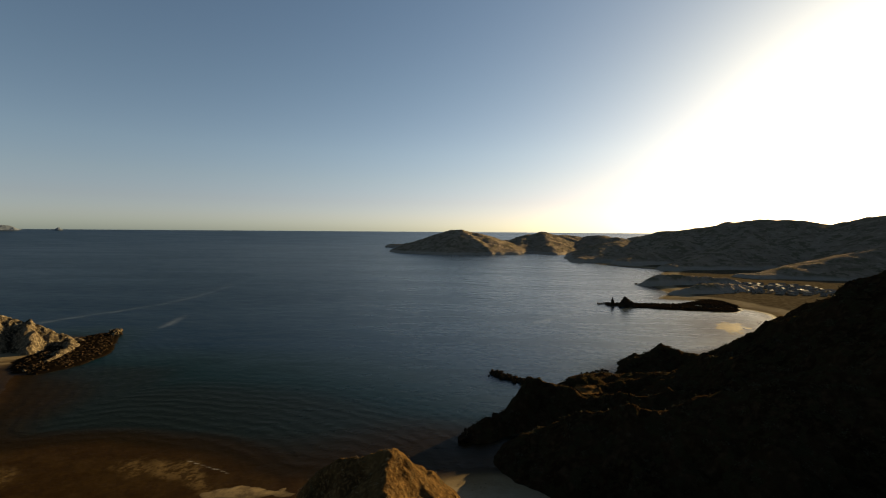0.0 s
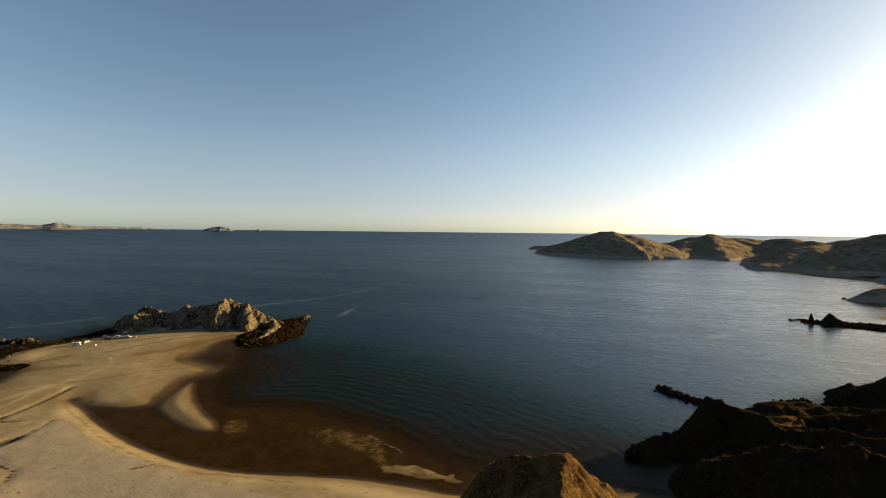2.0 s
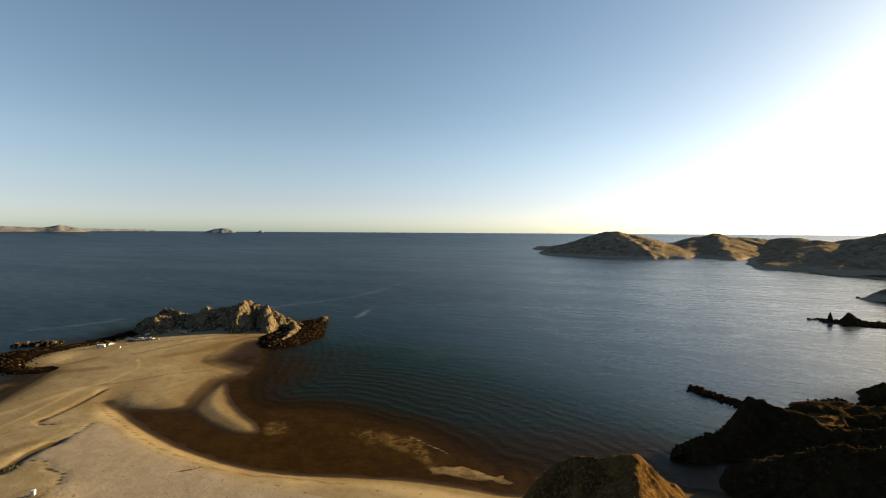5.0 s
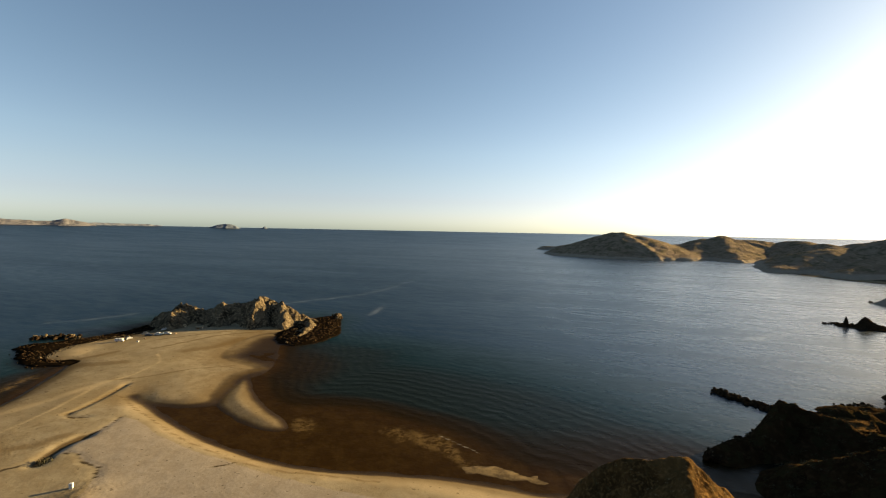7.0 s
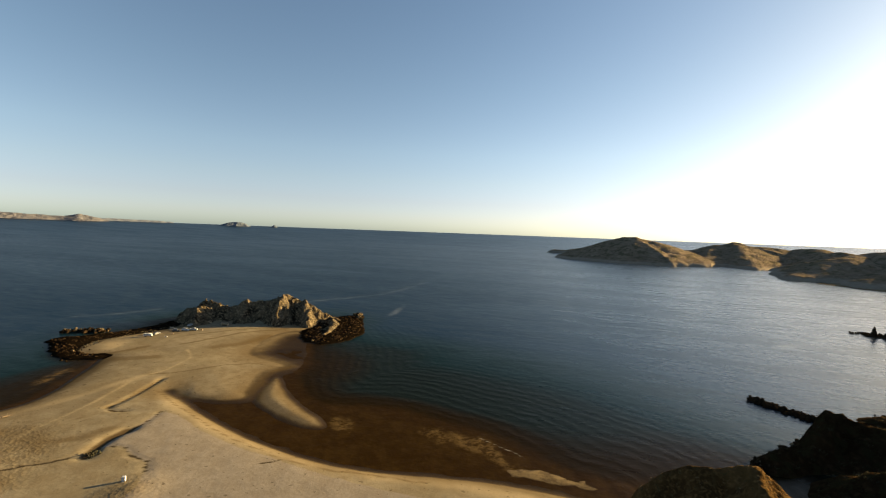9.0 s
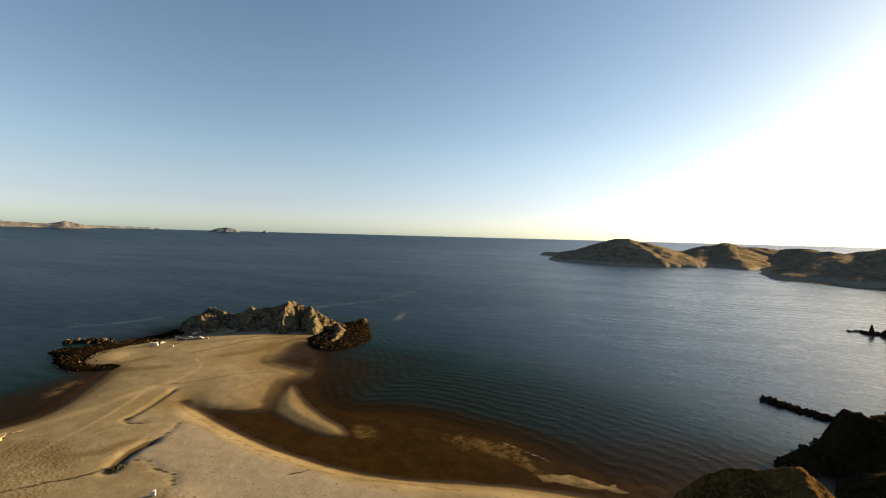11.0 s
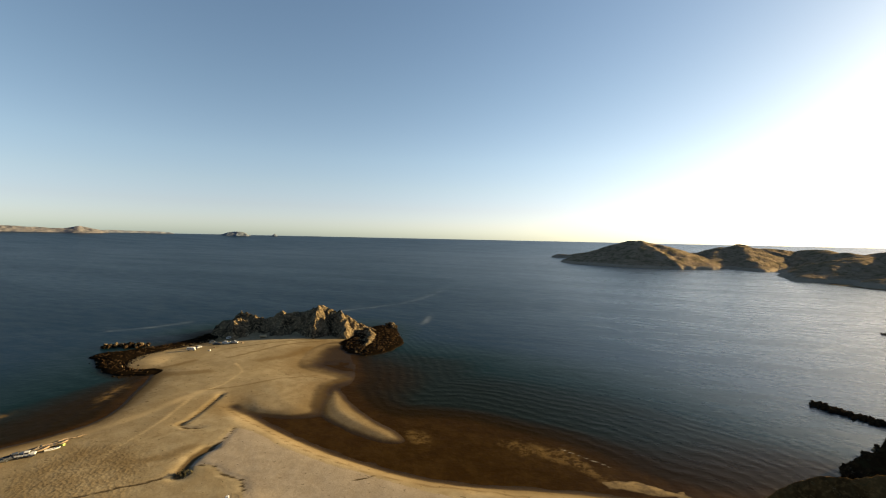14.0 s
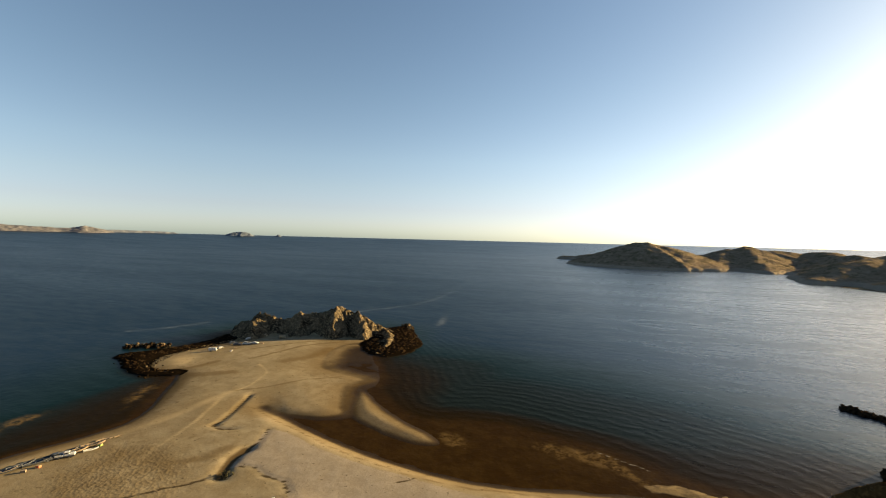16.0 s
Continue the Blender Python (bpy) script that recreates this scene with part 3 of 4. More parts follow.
def build_water():
    xs = steps((-REACH, -1500, 170), (-1500, -460, 26), (-460, -130, 2.0), (-130, -40, 1.0), (-40, 460, 4.0), (460, 1500, 26), (1500, REACH, 170))
    ys = steps((-REACH, -400, 300), (-400, 0, 20), (0, 105, 2.0), (105, 165, 1.0), (165, 330, 2.0), (330, 800, 5), (800, 2400, 40), (2400, REACH, 100))
    x, y = np.meshgrid(xs, ys)
    r = np.hypot(x, y)
    z = 74.0 * np.clip((r - 2500) / 2300, 0, 1) ** 1.4
    depth = np.clip(-ground_height(x, y), 0, 20)
    f = inside(FLAT, x, y)
    depth = np.minimum(20, depth * (1 + 3.5 * np.maximum(smooth(50, 170, -f), smooth(225, 290, y))))
    line = np.exp(-((f - 0.5 + 1.2 * fbm(x, y, 16.0, 3, 41)) / 1.0) ** 2)
    foam = line * (1.15 * smooth(-96, -84, x) * smooth(-58, -70, x) + 0.9 * smooth(-140, -134, x) * smooth(-112, -120, x))
    streak = np.zeros(x.shape)
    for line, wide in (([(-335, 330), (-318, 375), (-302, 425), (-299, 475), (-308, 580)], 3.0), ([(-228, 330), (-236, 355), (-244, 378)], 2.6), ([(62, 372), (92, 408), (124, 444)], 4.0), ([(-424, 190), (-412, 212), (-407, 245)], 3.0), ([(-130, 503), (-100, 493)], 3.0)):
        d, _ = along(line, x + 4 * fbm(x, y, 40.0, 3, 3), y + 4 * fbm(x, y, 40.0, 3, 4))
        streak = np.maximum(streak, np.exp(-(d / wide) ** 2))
    me = sheet("water", xs, ys, z, attributes={"depth": depth, "foam": foam, "streak": streak, "shore": np.clip(-f, 0, 400), "bar": smooth(-0.25, 0.75, bars(SUNK_BARS, x, y)), "sunward": smooth(-42, 35, np.degrees(np.arctan2(x + 40, np.maximum(y + 15, 1))))})
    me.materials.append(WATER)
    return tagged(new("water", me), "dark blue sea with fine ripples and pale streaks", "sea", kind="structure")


HEIGHTS = {}


def hill(name, span, res, lines, mat, rough, gully, label, category, soft=4.0, cliff=0.0, floor=-1.5, seed=1, crag=None):
    """A hill or rock whose crests run along the lines: rough is the height of its knobs, gully the depth of its gullies."""
    x0, x1, y0, y1 = span
    xs, ys = np.arange(x0, x1 + res, res), np.arange(y0, y1 + res, res)
    x, y = np.meshgrid(xs, ys)
    size = gully[1]
    wx, wy = x + 0.22 * size * fbm(x, y, size * 0.8, 3, seed + 1), y + 0.22 * size * fbm(x, y, size * 0.8, 3, seed + 2)
    h = crest(lines, wx, wy, soft)
    tall = smooth(0, 8 * gully[0] + 0.01, h)
    h = h - gully[0] * (1 - ridged(wx, wy, size, 4, seed + 3)) * 2 * tall + gully[0] * 0.45 * tall
    h = h + rough * fbm(x, y, size * 0.35, 5, seed + 4) * (0.35 + 0.65 * tall)
    if crag:
        h = h + crag[0] * (ridged(x, y, crag[1], 3, seed + 5) - 0.55) * 2 * smooth(1.0, 5.0, h)
    if cliff:
        h = h + cliff * smooth(0.0, cliff * 0.6, h) - 0.3 * cliff
    HEIGHTS[name] = (x0, y0, res, h)
    me = sheet(name, xs, ys, np.maximum(h, floor - 1), keep=h > floor)
    me.materials.append(mat)
    return tagged(new(name, me), label, category, kind="structure")


build_ground()
build_water()

ISLET_LINES = [
    (1.35, [(-350, 216, 0), (-345, 221, 8), (-335, 230, 17.5), (-324, 236, 13), (-318, 240, 12), (-308, 246, 16), (-297, 254, 17), (-285, 262, 21.5), (-272, 268, 16.5), (-258, 274, 7.5), (-246, 284, 1)]),
    (1.6, [(-285, 262, 21.5), (-280, 250, 17.5), (-275, 242, 9), (-272, 237, 2)]),
    (1.6, [(-272, 268, 17), (-263, 259, 14.5), (-256, 251, 5)]),
    (1.1, [(-308, 246, 16), (-304, 238, 11), (-302, 233, 5)]),
    (1.0, [(-335, 230, 17), (-328, 218, 10), (-322, 208, 3)]),
    (0.9, [(-250, 272, 5), (-240, 264, 3.6), (-231, 242, 2.6), (-226, 230, 1.2)]),
]
hill("rocky_islet", (-375, -205, 190, 320), 0.5, ISLET_LINES, ISLET_ROCK, 1.8, (2.8, 12.0), "craggy tan rock outcrop at the end of the spit", "rock hill", soft=1.2, seed=11, crag=(1.5, 3.6))

KNOLL_LINES = [(1.5, [(-33, 101, 13), (-29, 101, 20.5), (-26, 101, 22.4), (-20, 99, 25.2), (-12, 97, 27.3)]), (0.97, [(-11, 97, 27.3), (-12.5, 90, 25.6), (-11, 81.4, 24.3), (-9.4, 74, 21.5), (-7, 66, 13)])]
hill("earth_knoll", (-75, 45, 45, 140), 0.4, KNOLL_LINES, KNOLL_EARTH, 0.5, (0.4, 8.0), "orange-brown earth knoll with dry tufts above the beach", "hill", soft=0.8, seed=23, crag=(0.35, 2.5))

SHOULDER_LINES = [
    (0.8, [(300, -40, 136), (230, 60, 118), (172, 136, 86), (155, 156, 71), (144, 174, 52), (142, 196, 33), (136, 214, 19), (128, 236, 12), (120, 246, 13), (111, 250, 14.5), (100, 247, 8), (90, 242, 3)]),
    (0.8, [(172, 136, 70), (115, 150, 31), (72, 166, 16), (52, 178, 11), (40, 184, 12)]),
    (2.3, [(40, 184, 14), (32, 186, 16.2), (27, 181, 13.5), (25, 177, 11)]),
    (1.0, [(25, 177, 7), (17, 170, 5), (10, 163, 4)]),
    (0.75, [(150, 120, 58), (95, 125, 35), (60, 138, 22), (44, 143, 19), (36, 147, 14), (30, 151, 8)]),
    (0.6, [(230, 60, 95), (130, 60, 50), (70, 75, 28), (40, 92, 14)]),
    (0.75, [(53, 194, 6.5), (59, 199, 6), (70, 206, 6), (84, 212, 8), (110, 204, 12)]), (0.9, [(48, 203, 6), (56, 208, 7.5), (66, 211, 7)]), (0.35, [(116, 208, 10), (96, 216, 8), (78, 222, 5.5), (66, 228, 3)]),
]
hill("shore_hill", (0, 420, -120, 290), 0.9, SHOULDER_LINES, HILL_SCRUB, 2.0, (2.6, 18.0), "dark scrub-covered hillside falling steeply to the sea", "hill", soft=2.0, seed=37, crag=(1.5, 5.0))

HEADLAND_LINES = [
    (0.60, [(-385, 2104, 1), (-355, 2108, 12), (-290, 2106, 13), (-242, 2070, 24), (-194, 1974, 20), (-153, 1826, 34), (-99, 1758, 58)]),
    (0.34, [(-99, 1758, 58), (-51, 1699, 78), (-14, 1678, 80), (31, 1676, 71), (68, 1694, 61), (98, 1722, 48), (124, 1769, 37), (195, 1862, 40), (265, 1902, 62), (325, 1921, 74), (379, 1930, 62), (441, 1967, 59), (520, 1997, 50), (552, 1988, 60), (575, 1929, 60), (572, 1824, 48), (571, 1718, 55)]),
    (0.50, [(-14, 1678, 80), (35, 1576, 50), (64, 1504, 22), (87, 1451, 3)]), (0.30, [(325, 1921, 74), (308, 1690, 33), (298, 1510, 6)]), (0.30, [(265, 1902, 62), (197, 1659, 22), (156, 1520, 3)]),
    (0.30, [(552, 1988, 60), (445, 1759, 20), (405, 1680, 3)]), (0.30, [(195, 1862, 40), (131, 1618, 13), (112, 1500, 2)]),
]
hill("headland", (-460, 700, 1320, 2420), 6.0, HEADLAND_LINES, FAR_ROCK, 1.6, (2.6, 60.0), "distant rocky headland running out to sea", "headland", soft=10.0, cliff=6.0, seed=51, crag=(1.0, 20.0))

RIDGE_LINES = [
    (0.36, [(300, 1165, 8), (420, 1290, 42), (560, 1500, 58), (612, 1395, 79), (680, 1340, 89), (755, 1300, 104), (810, 1270, 112), (865, 1230, 110), (930, 1185, 98), (1005, 1120, 120), (1250, 900, 148), (1500, 400, 168), (1500, -500, 168)]),
    (0.36, [(348, 1400, 6), (440, 1470, 32), (560, 1500, 58)]),
    (0.34, [(810, 1270, 110), (640, 1080, 50), (430, 930, 8)]), (0.34, [(560, 1500, 54), (440, 1350, 34), (370, 1180, 12)]), (0.34, [(680, 1340, 86), (530, 1180, 44), (385, 1060, 10)]),
    (0.34, [(1005, 1120, 112), (800, 860, 52), (480, 760, 6)]), (0.34, [(1250, 900, 140), (950, 680, 62), (560, 620, 6)]), (0.34, [(1500, 400, 160), (900, 300, 84), (600, 250, 42)]),
]
hill("coastal_ridge", (170, 1900, -600, 1900), 8.0, RIDGE_LINES, FAR_ROCK, 2.0, (3.4, 70.0), "long brown desert ridge behind the bay", "mountain", soft=22.0, cliff=5.0, seed=67, crag=(2.0, 30.0))

BLUFF_LINES = [(0.9, [(262, 652, 8), (285, 660, 16), (330, 662, 15), (380, 655, 12)]), (0.7, [(265, 560, 6), (300, 570, 13), (345, 585, 12), (380, 600, 6)])]
hill("shore_bluff", (230, 430, 520, 710), 2.0, BLUFF_LINES, FAR_ROCK, 1.2, (2.0, 20.0), "low rocky bluffs at the edge of the bay", "bluff", soft=5.0, seed=71)
hill("sea_stack", (150, 200, 440, 490), 0.5, [(1.35, [(162, 464, 2.0), (167, 465, 10.5), (172, 465.5, 6), (182, 466, 1)])], DARK_ROCK, 0.7, (0.8, 4.0), "pointed dark rock stack on the reef", "rock", soft=0.5, seed=73)
hill("sea_spire", (145, 165, 455, 480), 0.4, [(4.6, [(154.8, 467, 9.5), (155.2, 467, 9.2)]), (2.2, [(154.5, 467, 4.5), (155.8, 467, 4.0)]), (0.8, [(151, 468, 2.0), (158, 466, 1.5)])], DARK_ROCK, 0.4, (0.4, 3.0), "narrow dark rock spire on the reef", "rock", soft=0.4, seed=79)


def far_land(name, line, slope, mat, label, category, seed, reach=160):
    """Land on the horizon along one crest."""
    px, py = [p[0] for p in line], [p[1] for p in line]
    return hill(name, (min(px) - reach, max(px) + reach, min(py) - reach, max(py) + reach), 7.0, [(slope, line)], mat, 2.5, (3.0, 60.0), label, category, soft=6.0, floor=58, seed=seed)


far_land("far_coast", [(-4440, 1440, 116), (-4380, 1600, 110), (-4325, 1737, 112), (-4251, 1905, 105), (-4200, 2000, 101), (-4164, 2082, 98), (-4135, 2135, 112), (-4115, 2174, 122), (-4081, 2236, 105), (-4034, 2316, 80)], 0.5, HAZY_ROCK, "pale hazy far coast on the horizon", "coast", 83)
far_land("far_shore", [(-4300, 2060, 96), (-4160, 2390, 95), (-4060, 2540, 90), (-3960, 2700, 90), (-3890, 2790, 82)], 0.5, PALE_HAZE_ROCK, "very faint haze-blue shore behind the coast", "coast", 85, 90)
far_land("far_island", [(-3531, 3009, 74), (-3490, 3055, 97), (-3445, 3104, 104), (-3400, 3150, 99), (-3361, 3193, 72)], 0.6, BLUE_HAZE_ROCK, "hazy blue-grey island on the horizon", "island", 89)
far_land("far_islet", [(-3225, 3325, 74), (-3206, 3343, 92), (-3190, 3358, 74)], 0.9, BLUE_HAZE_ROCK, "tiny hazy islet on the horizon", "island", 97, 80)

# ---- things ----
def ground_at(x, y):
    return float(ground_height(np.array([float(x)]), np.array([float(y)]))[0])


def hill_at(name, x, y):
    x0, y0, res, h = HEIGHTS[name]
    i, j = int(round((y - y0) / res)), int(round((x - x0) / res))
    return float(h[min(max(i, 0), h.shape[0] - 1), min(max(j, 0), h.shape[1] - 1)])


WHITE = painted("white_paint", (0.44, 0.435, 0.42), 0.5)
GREY = painted("grey_paint", (0.10, 0.103, 0.106), 0.4, 0.3)
DARK = painted("dark_paint", (0.04, 0.045, 0.055), 0.3, 0.3)
RED = painted("rust_paint", (0.42, 0.10, 0.035), 0.5)
GREEN = painted("lime_paint", (0.30, 0.40, 0.08), 0.5)
GLASS_DARK = painted("tinted_glass", (0.015, 0.018, 0.022), 0.08, 0.0, 0.05)
RUBBER = painted("rubber", (0.02, 0.02, 0.02), 0.85)
CANVAS = painted("canvas", (0.42, 0.33, 0.22), 0.9)
WOOD = painted("weathered_wood", (0.20, 0.14, 0.09), 0.85, 0.0, 0.3)
PLASTER = painted("pale_plaster", (0.22, 0.185, 0.145), 0.9)
ROOFING = painted("roof_sheet", (0.11, 0.09, 0.07), 0.85)


def thing(name, label, category, group=""):
    return tagged(new(name), label, category, group)


def wheels(root, pairs, half, radius):
    for x in pairs:
        for side in (-1, 1):
            w = part("wheel", tube(radius, radius, 0.24, (x, side * half, radius), (90, 0, 0), 14), RUBBER, root)
            part("rim", tube(radius * 0.55, radius * 0.5, 0.26, (x, side * half, radius), (90, 0, 0), 10), GREY, w)


def car(paint, label, length=4.6, tall=1.75, group="camp vehicles"):
    root = thing("car", label, "car", group)
    wide = 1.85
    body = box(length, wide, 0.75, (0, 0, 0.72), 0.12)
    part("body", body, paint, root)
    part("cabin", box(length * 0.62, wide * 0.92, tall - 1.05, (-0.25, 0, 1.05 + (tall - 1.05) / 2), 0.1, taper=0.84), paint, root)
    part("windscreen", box(0.06, wide * 0.74, (tall - 1.1) * 0.8, (length * 0.29 - 0.25, 0, 1.05 + (tall - 1.05) / 2), 0.01, (0, -20, 0)), GLASS_DARK, root)
    part("rear_window", box(0.06, wide * 0.72, (tall - 1.1) * 0.7, (-length * 0.29 - 0.25, 0, 1.08 + (tall - 1.05) / 2), 0.01, (0, 20, 0)), GLASS_DARK, root)
    for side in (-1, 1):
        part("side_window", box(length * 0.46, 0.05, (tall - 1.1) * 0.62, (-0.25, side * wide * 0.43, 1.07 + (tall - 1.05) / 2), 0.01, (side * 9, 0, 0)), GLASS_DARK, root)
        part("headlight", box(0.06, 0.34, 0.16, (length / 2, side * 0.62, 0.82), 0.02), WHITE, root)
        part("bumper", box(0.16, wide * 0.9, 0.22, (side * length / 2, 0, 0.5), 0.04), DARK, root)
    wheels(root, (-length * 0.31, length * 0.31), wide * 0.46, 0.36)
    return root


def pickup(paint, label, group="beached boats and trucks"):
    root = thing("pickup_truck", label, "truck", group)
    part("chassis", box(5.2, 1.8, 0.45, (0, 0, 0.6), 0.06), DARK, root)
    part("hood", box(1.4, 1.8, 0.55, (1.9, 0, 1.0), 0.12), paint, root)
    part("cab", box(1.7, 1.75, 1.1, (0.45, 0, 1.3), 0.12, taper=0.86), paint, root)
    part("windscreen", box(0.05, 1.35, 0.55, (1.22, 0, 1.5), 0.01, (0, -14, 0)), GLASS_DARK, root)
    for side in (-1, 1):
        part("side_panel", box(2.1, 0.08, 0.55, (-1.5, side * 0.86, 1.0), 0.03), paint, root)
        part("side_window", box(1.1, 0.04, 0.42, (0.45, side * 0.83, 1.55), 0.01, (side * 7, 0, 0)), GLASS_DARK, root)
    part("tailgate", box(0.08, 1.7, 0.55, (-2.55, 0, 1.0), 0.03), paint, root)
    wheels(root, (-1.6, 1.7), 0.84, 0.38)
    return root


def camper(label, group="camp vehicles"):
    root = thing("camper_van", label, "camper", group)
    part("body", box(5.0, 2.2, 2.0, (-0.6, 0, 1.75), 0.14), WHITE, root)
    part("cab", box(1.5, 2.0, 1.25, (2.4, 0, 1.2), 0.2, taper=0.85), WHITE, root)
    part("overcab", box(1.1, 2.1, 0.75, (2.2, 0, 2.3), 0.16), WHITE, root)
    part("windscreen", box(0.06, 1.6, 0.6, (2.98, 0, 1.55), 0.02, (0, -16, 0)), GLASS_DARK, root)
    for side in (-1, 1):
        for x in (-2.0, -0.2):
            part("window", box(0.9, 0.05, 0.5, (x, side * 1.11, 2.1), 0.02), GLASS_DARK, root)
        part("stripe", box(4.8, 0.03, 0.14, (-0.6, side * 1.115, 1.4), 0.0), RED, root)
    part("roof_vent", box(0.6, 0.6, 0.18, (-0.8, 0, 2.83), 0.04), GREY, root)
    wheels(root, (-1.7, 2.2), 0.95, 0.4)
    return root


def panga(paint, stripe, label):
    """An open skiff with a raised bow, thwarts and an outboard motor."""
    root = thing("skiff", label, "boat", "beached boats and trucks")
    stations = [(-3.3, 0.78, 0.12, 0.80), (-2.0, 0.88, 0.06, 0.80), (0.0, 0.92, 0.04, 0.84), (1.6, 0.78, 0.08, 0.95), (2.7, 0.45, 0.25, 1.12), (3.5, 0.05, 0.70, 1.32)]
    bm = bmesh.new()
    rows = []
    for x, half, keel, rail in stations:
        ring = [(-half, rail), (-half * 0.86, keel + 0.28), (0, keel), (half * 0.86, keel + 0.28), (half, rail), (half * 0.88, rail), (half * 0.72, keel + 0.34), (0, keel + 0.2), (-half * 0.72, keel + 0.34), (-half * 0.88, rail)]
        rows.append([bm.verts.new((x, y, z)) for y, z in ring])
    for a, b in zip(rows, rows[1:]):
        for k in range(10):
            bm.faces.new((a[k], a[(k + 1) % 10], b[(k + 1) % 10], b[k]))
    for row in (rows[0], rows[-1]):
        bm.faces.new((row[0], row[1], row[8], row[9]))
        bm.faces.new((row[1], row[2], row[7], row[8]))
        bm.faces.new((row[2], row[3], row[6], row[7]))
        bm.faces.new((row[3], row[4], row[5], row[6]))
    bmesh.ops.recalc_face_normals(bm, faces=bm.faces[:])
    part("hull", bm, paint, root)
    for x in (-1.9, -0.3, 1.3):
        part("thwart", box(0.32, 1.5 if x < 1 else 1.3, 0.06, (x, 0, 0.66), 0.015), stripe, root)
    part("transom", box(0.08, 1.45, 0.7, (-3.28, 0, 0.45), 0.02), stripe, root)
    motor = part("outboard_motor", box(0.42, 0.34, 0.5, (-3.55, 0, 1.08), 0.08), DARK, root)
    part("motor_leg", box(0.16, 0.12, 0.95, (-3.55, 0, 0.45), 0.03), GREY, motor)
    for side in (-1, 1):
        bm = bmesh.new()
        for (xa, ha, _, ra), (xb, hb, _, rb) in zip(stations, stations[1:]):
            grow(bm, box(math.hypot(xb - xa, hb - ha) + 0.04, 0.07, 0.09, ((xa + xb) / 2, side * (ha + hb) / 2, (ra + rb) / 2 - 0.06), 0.0, (0, -math.degrees(math.atan2(rb - ra, xb - xa)), side * math.degrees(math.atan2(hb - ha, xb - xa)))))
        part("rub_rail", bm, stripe, root)
    return root


def shelter(label, wide=4.0, deep=3.0, tall=2.2, group="camp shelters"):
    """A tarpaulin over four poles, low at the back."""
    root = thing("tarp_shelter", label, "shelter", group)
    bm = bmesh.new()
    n = 7
    grid = [[bm.verts.new(((i / (n - 1) - 0.5) * wide, (j / (n - 1) - 0.5) * deep, tall - 0.9 * abs(j / (n - 1) - 0.45) ** 1.2 * 2 - 0.18 * math.sin(math.pi * i / (n - 1)))) for i in range(n)] for j in range(n)]
    for j in range(n - 1):
        for i in range(n - 1):
            bm.faces.new((grid[j][i], grid[j][i + 1], grid[j + 1][i + 1], grid[j + 1][i]))
    bmesh.ops.solidify(bm, geom=bm.faces[:], thickness=0.04)
    part("tarpaulin", bm, CANVAS, root)
    for sx in (-1, 1):
        for sy in (-1, 1):
            part("pole", tube(0.04, 0.04, tall - 0.75, (sx * wide * 0.48, sy * deep * 0.46, (tall - 0.75) / 2), (0, 0, 0), 8), WOOD, root)
        part("side_wall", box(0.05, deep * 0.8, tall - 1.0, (sx * wide * 0.47, 0, (tall - 1.0) / 2), 0.01), CANVAS, root)
    part("back_wall", box(wide * 0.92, 0.05, tall - 1.1, (0, deep * 0.45, (tall - 1.1) / 2), 0.01), CANVAS, root)
    return root


def crate(paint, label, size=0.9):
    root = thing("crate", label, "crate", "camp clutter")
    part("box", box(size * 1.3, size, size * 0.7, (0, 0, size * 0.35), 0.04), paint, root)
    part("lid", box(size * 1.36, size * 1.06, size * 0.1, (0, 0, size * 0.75), 0.03), WOOD, root)
    return root


def put(ob, x, y, turn=0.0, z=None, size=1.0):
    ob.matrix_world = pose(x, y, ground_at(x, y) - 0.02 if z is None else z, 0, 0, turn) @ Matrix.Scale(size, 4)
    return ob


# the camp in the lee of the rock
put(camper("white camper van parked on the sand by the rock"), -317.5, 174.5, 30, size=0.78)
put(car(GREY, "grey car parked beside the camper"), -319, 181, 100)
put(car(WHITE, "white station wagon among the camp vehicles", 5.0, 1.9), -313, 197, 25)
put(car(DARK, "dark car parked in the camp", 4.6, 1.7), -317, 193, 35)
put(pickup(WHITE, "white pickup truck in the camp", "camp vehicles"), -309, 200, 20)
put(car(DARK, "dark off-road car at the edge of the camp", 4.4, 1.9), -323, 195, 60)
put(car(WHITE, "white car close under the rock", 4.5, 1.7), -323, 209, 40)
put(car(WHITE, "small white car parked against the slope", 4.0, 1.6), -330, 212, 10)
put(shelter("sand-coloured tarpaulin shelter on the open beach", 4.4, 3.2, 2.4), -304, 221, 30)
put(shelter("low beige canvas shelter under the cliff", 4.6, 2.6, 1.8), -322, 222, 10)
put(crate(WHITE, "white cool box on the sand"), -307, 179, 20)
put(crate(WOOD, "brown wooden crate by the camper"), -311, 186, 50)
put(crate(WOOD, "brown crate beside the pickup"), -305, 203, 10)

# boats and trucks along the back of the beach
BOATS = [(-252, 39, 80, DARK, GREY), (-249.8, 43.5, 66, DARK, WOOD), (-249.5, 48, 84, DARK, GREY), (-247.6, 51, 68, DARK, GREY), (-247.4, 58.5, 78, DARK, WOOD), (-245.6, 60.5, 72, WOOD, DARK), (-245.8, 66, 66, WOOD, DARK)]
for bx, by, turn, paint, stripe in BOATS:
    word = {WHITE: "white", GREY: "grey", DARK: "dark", WOOD: "brown"}[paint]
    put(panga(paint, stripe, f"{word} open fishing skiff drawn up on the sand"), bx, by, turn)
put(pickup(WHITE, "white pickup truck parked beside the skiffs"), -244.6, 57.2, 50)
put(pickup(DARK, "dark pickup truck between the skiffs"), -246.5, 55, 70)
flat_hull = panga(WHITE, WHITE, "long white skiff lying on the upper beach")
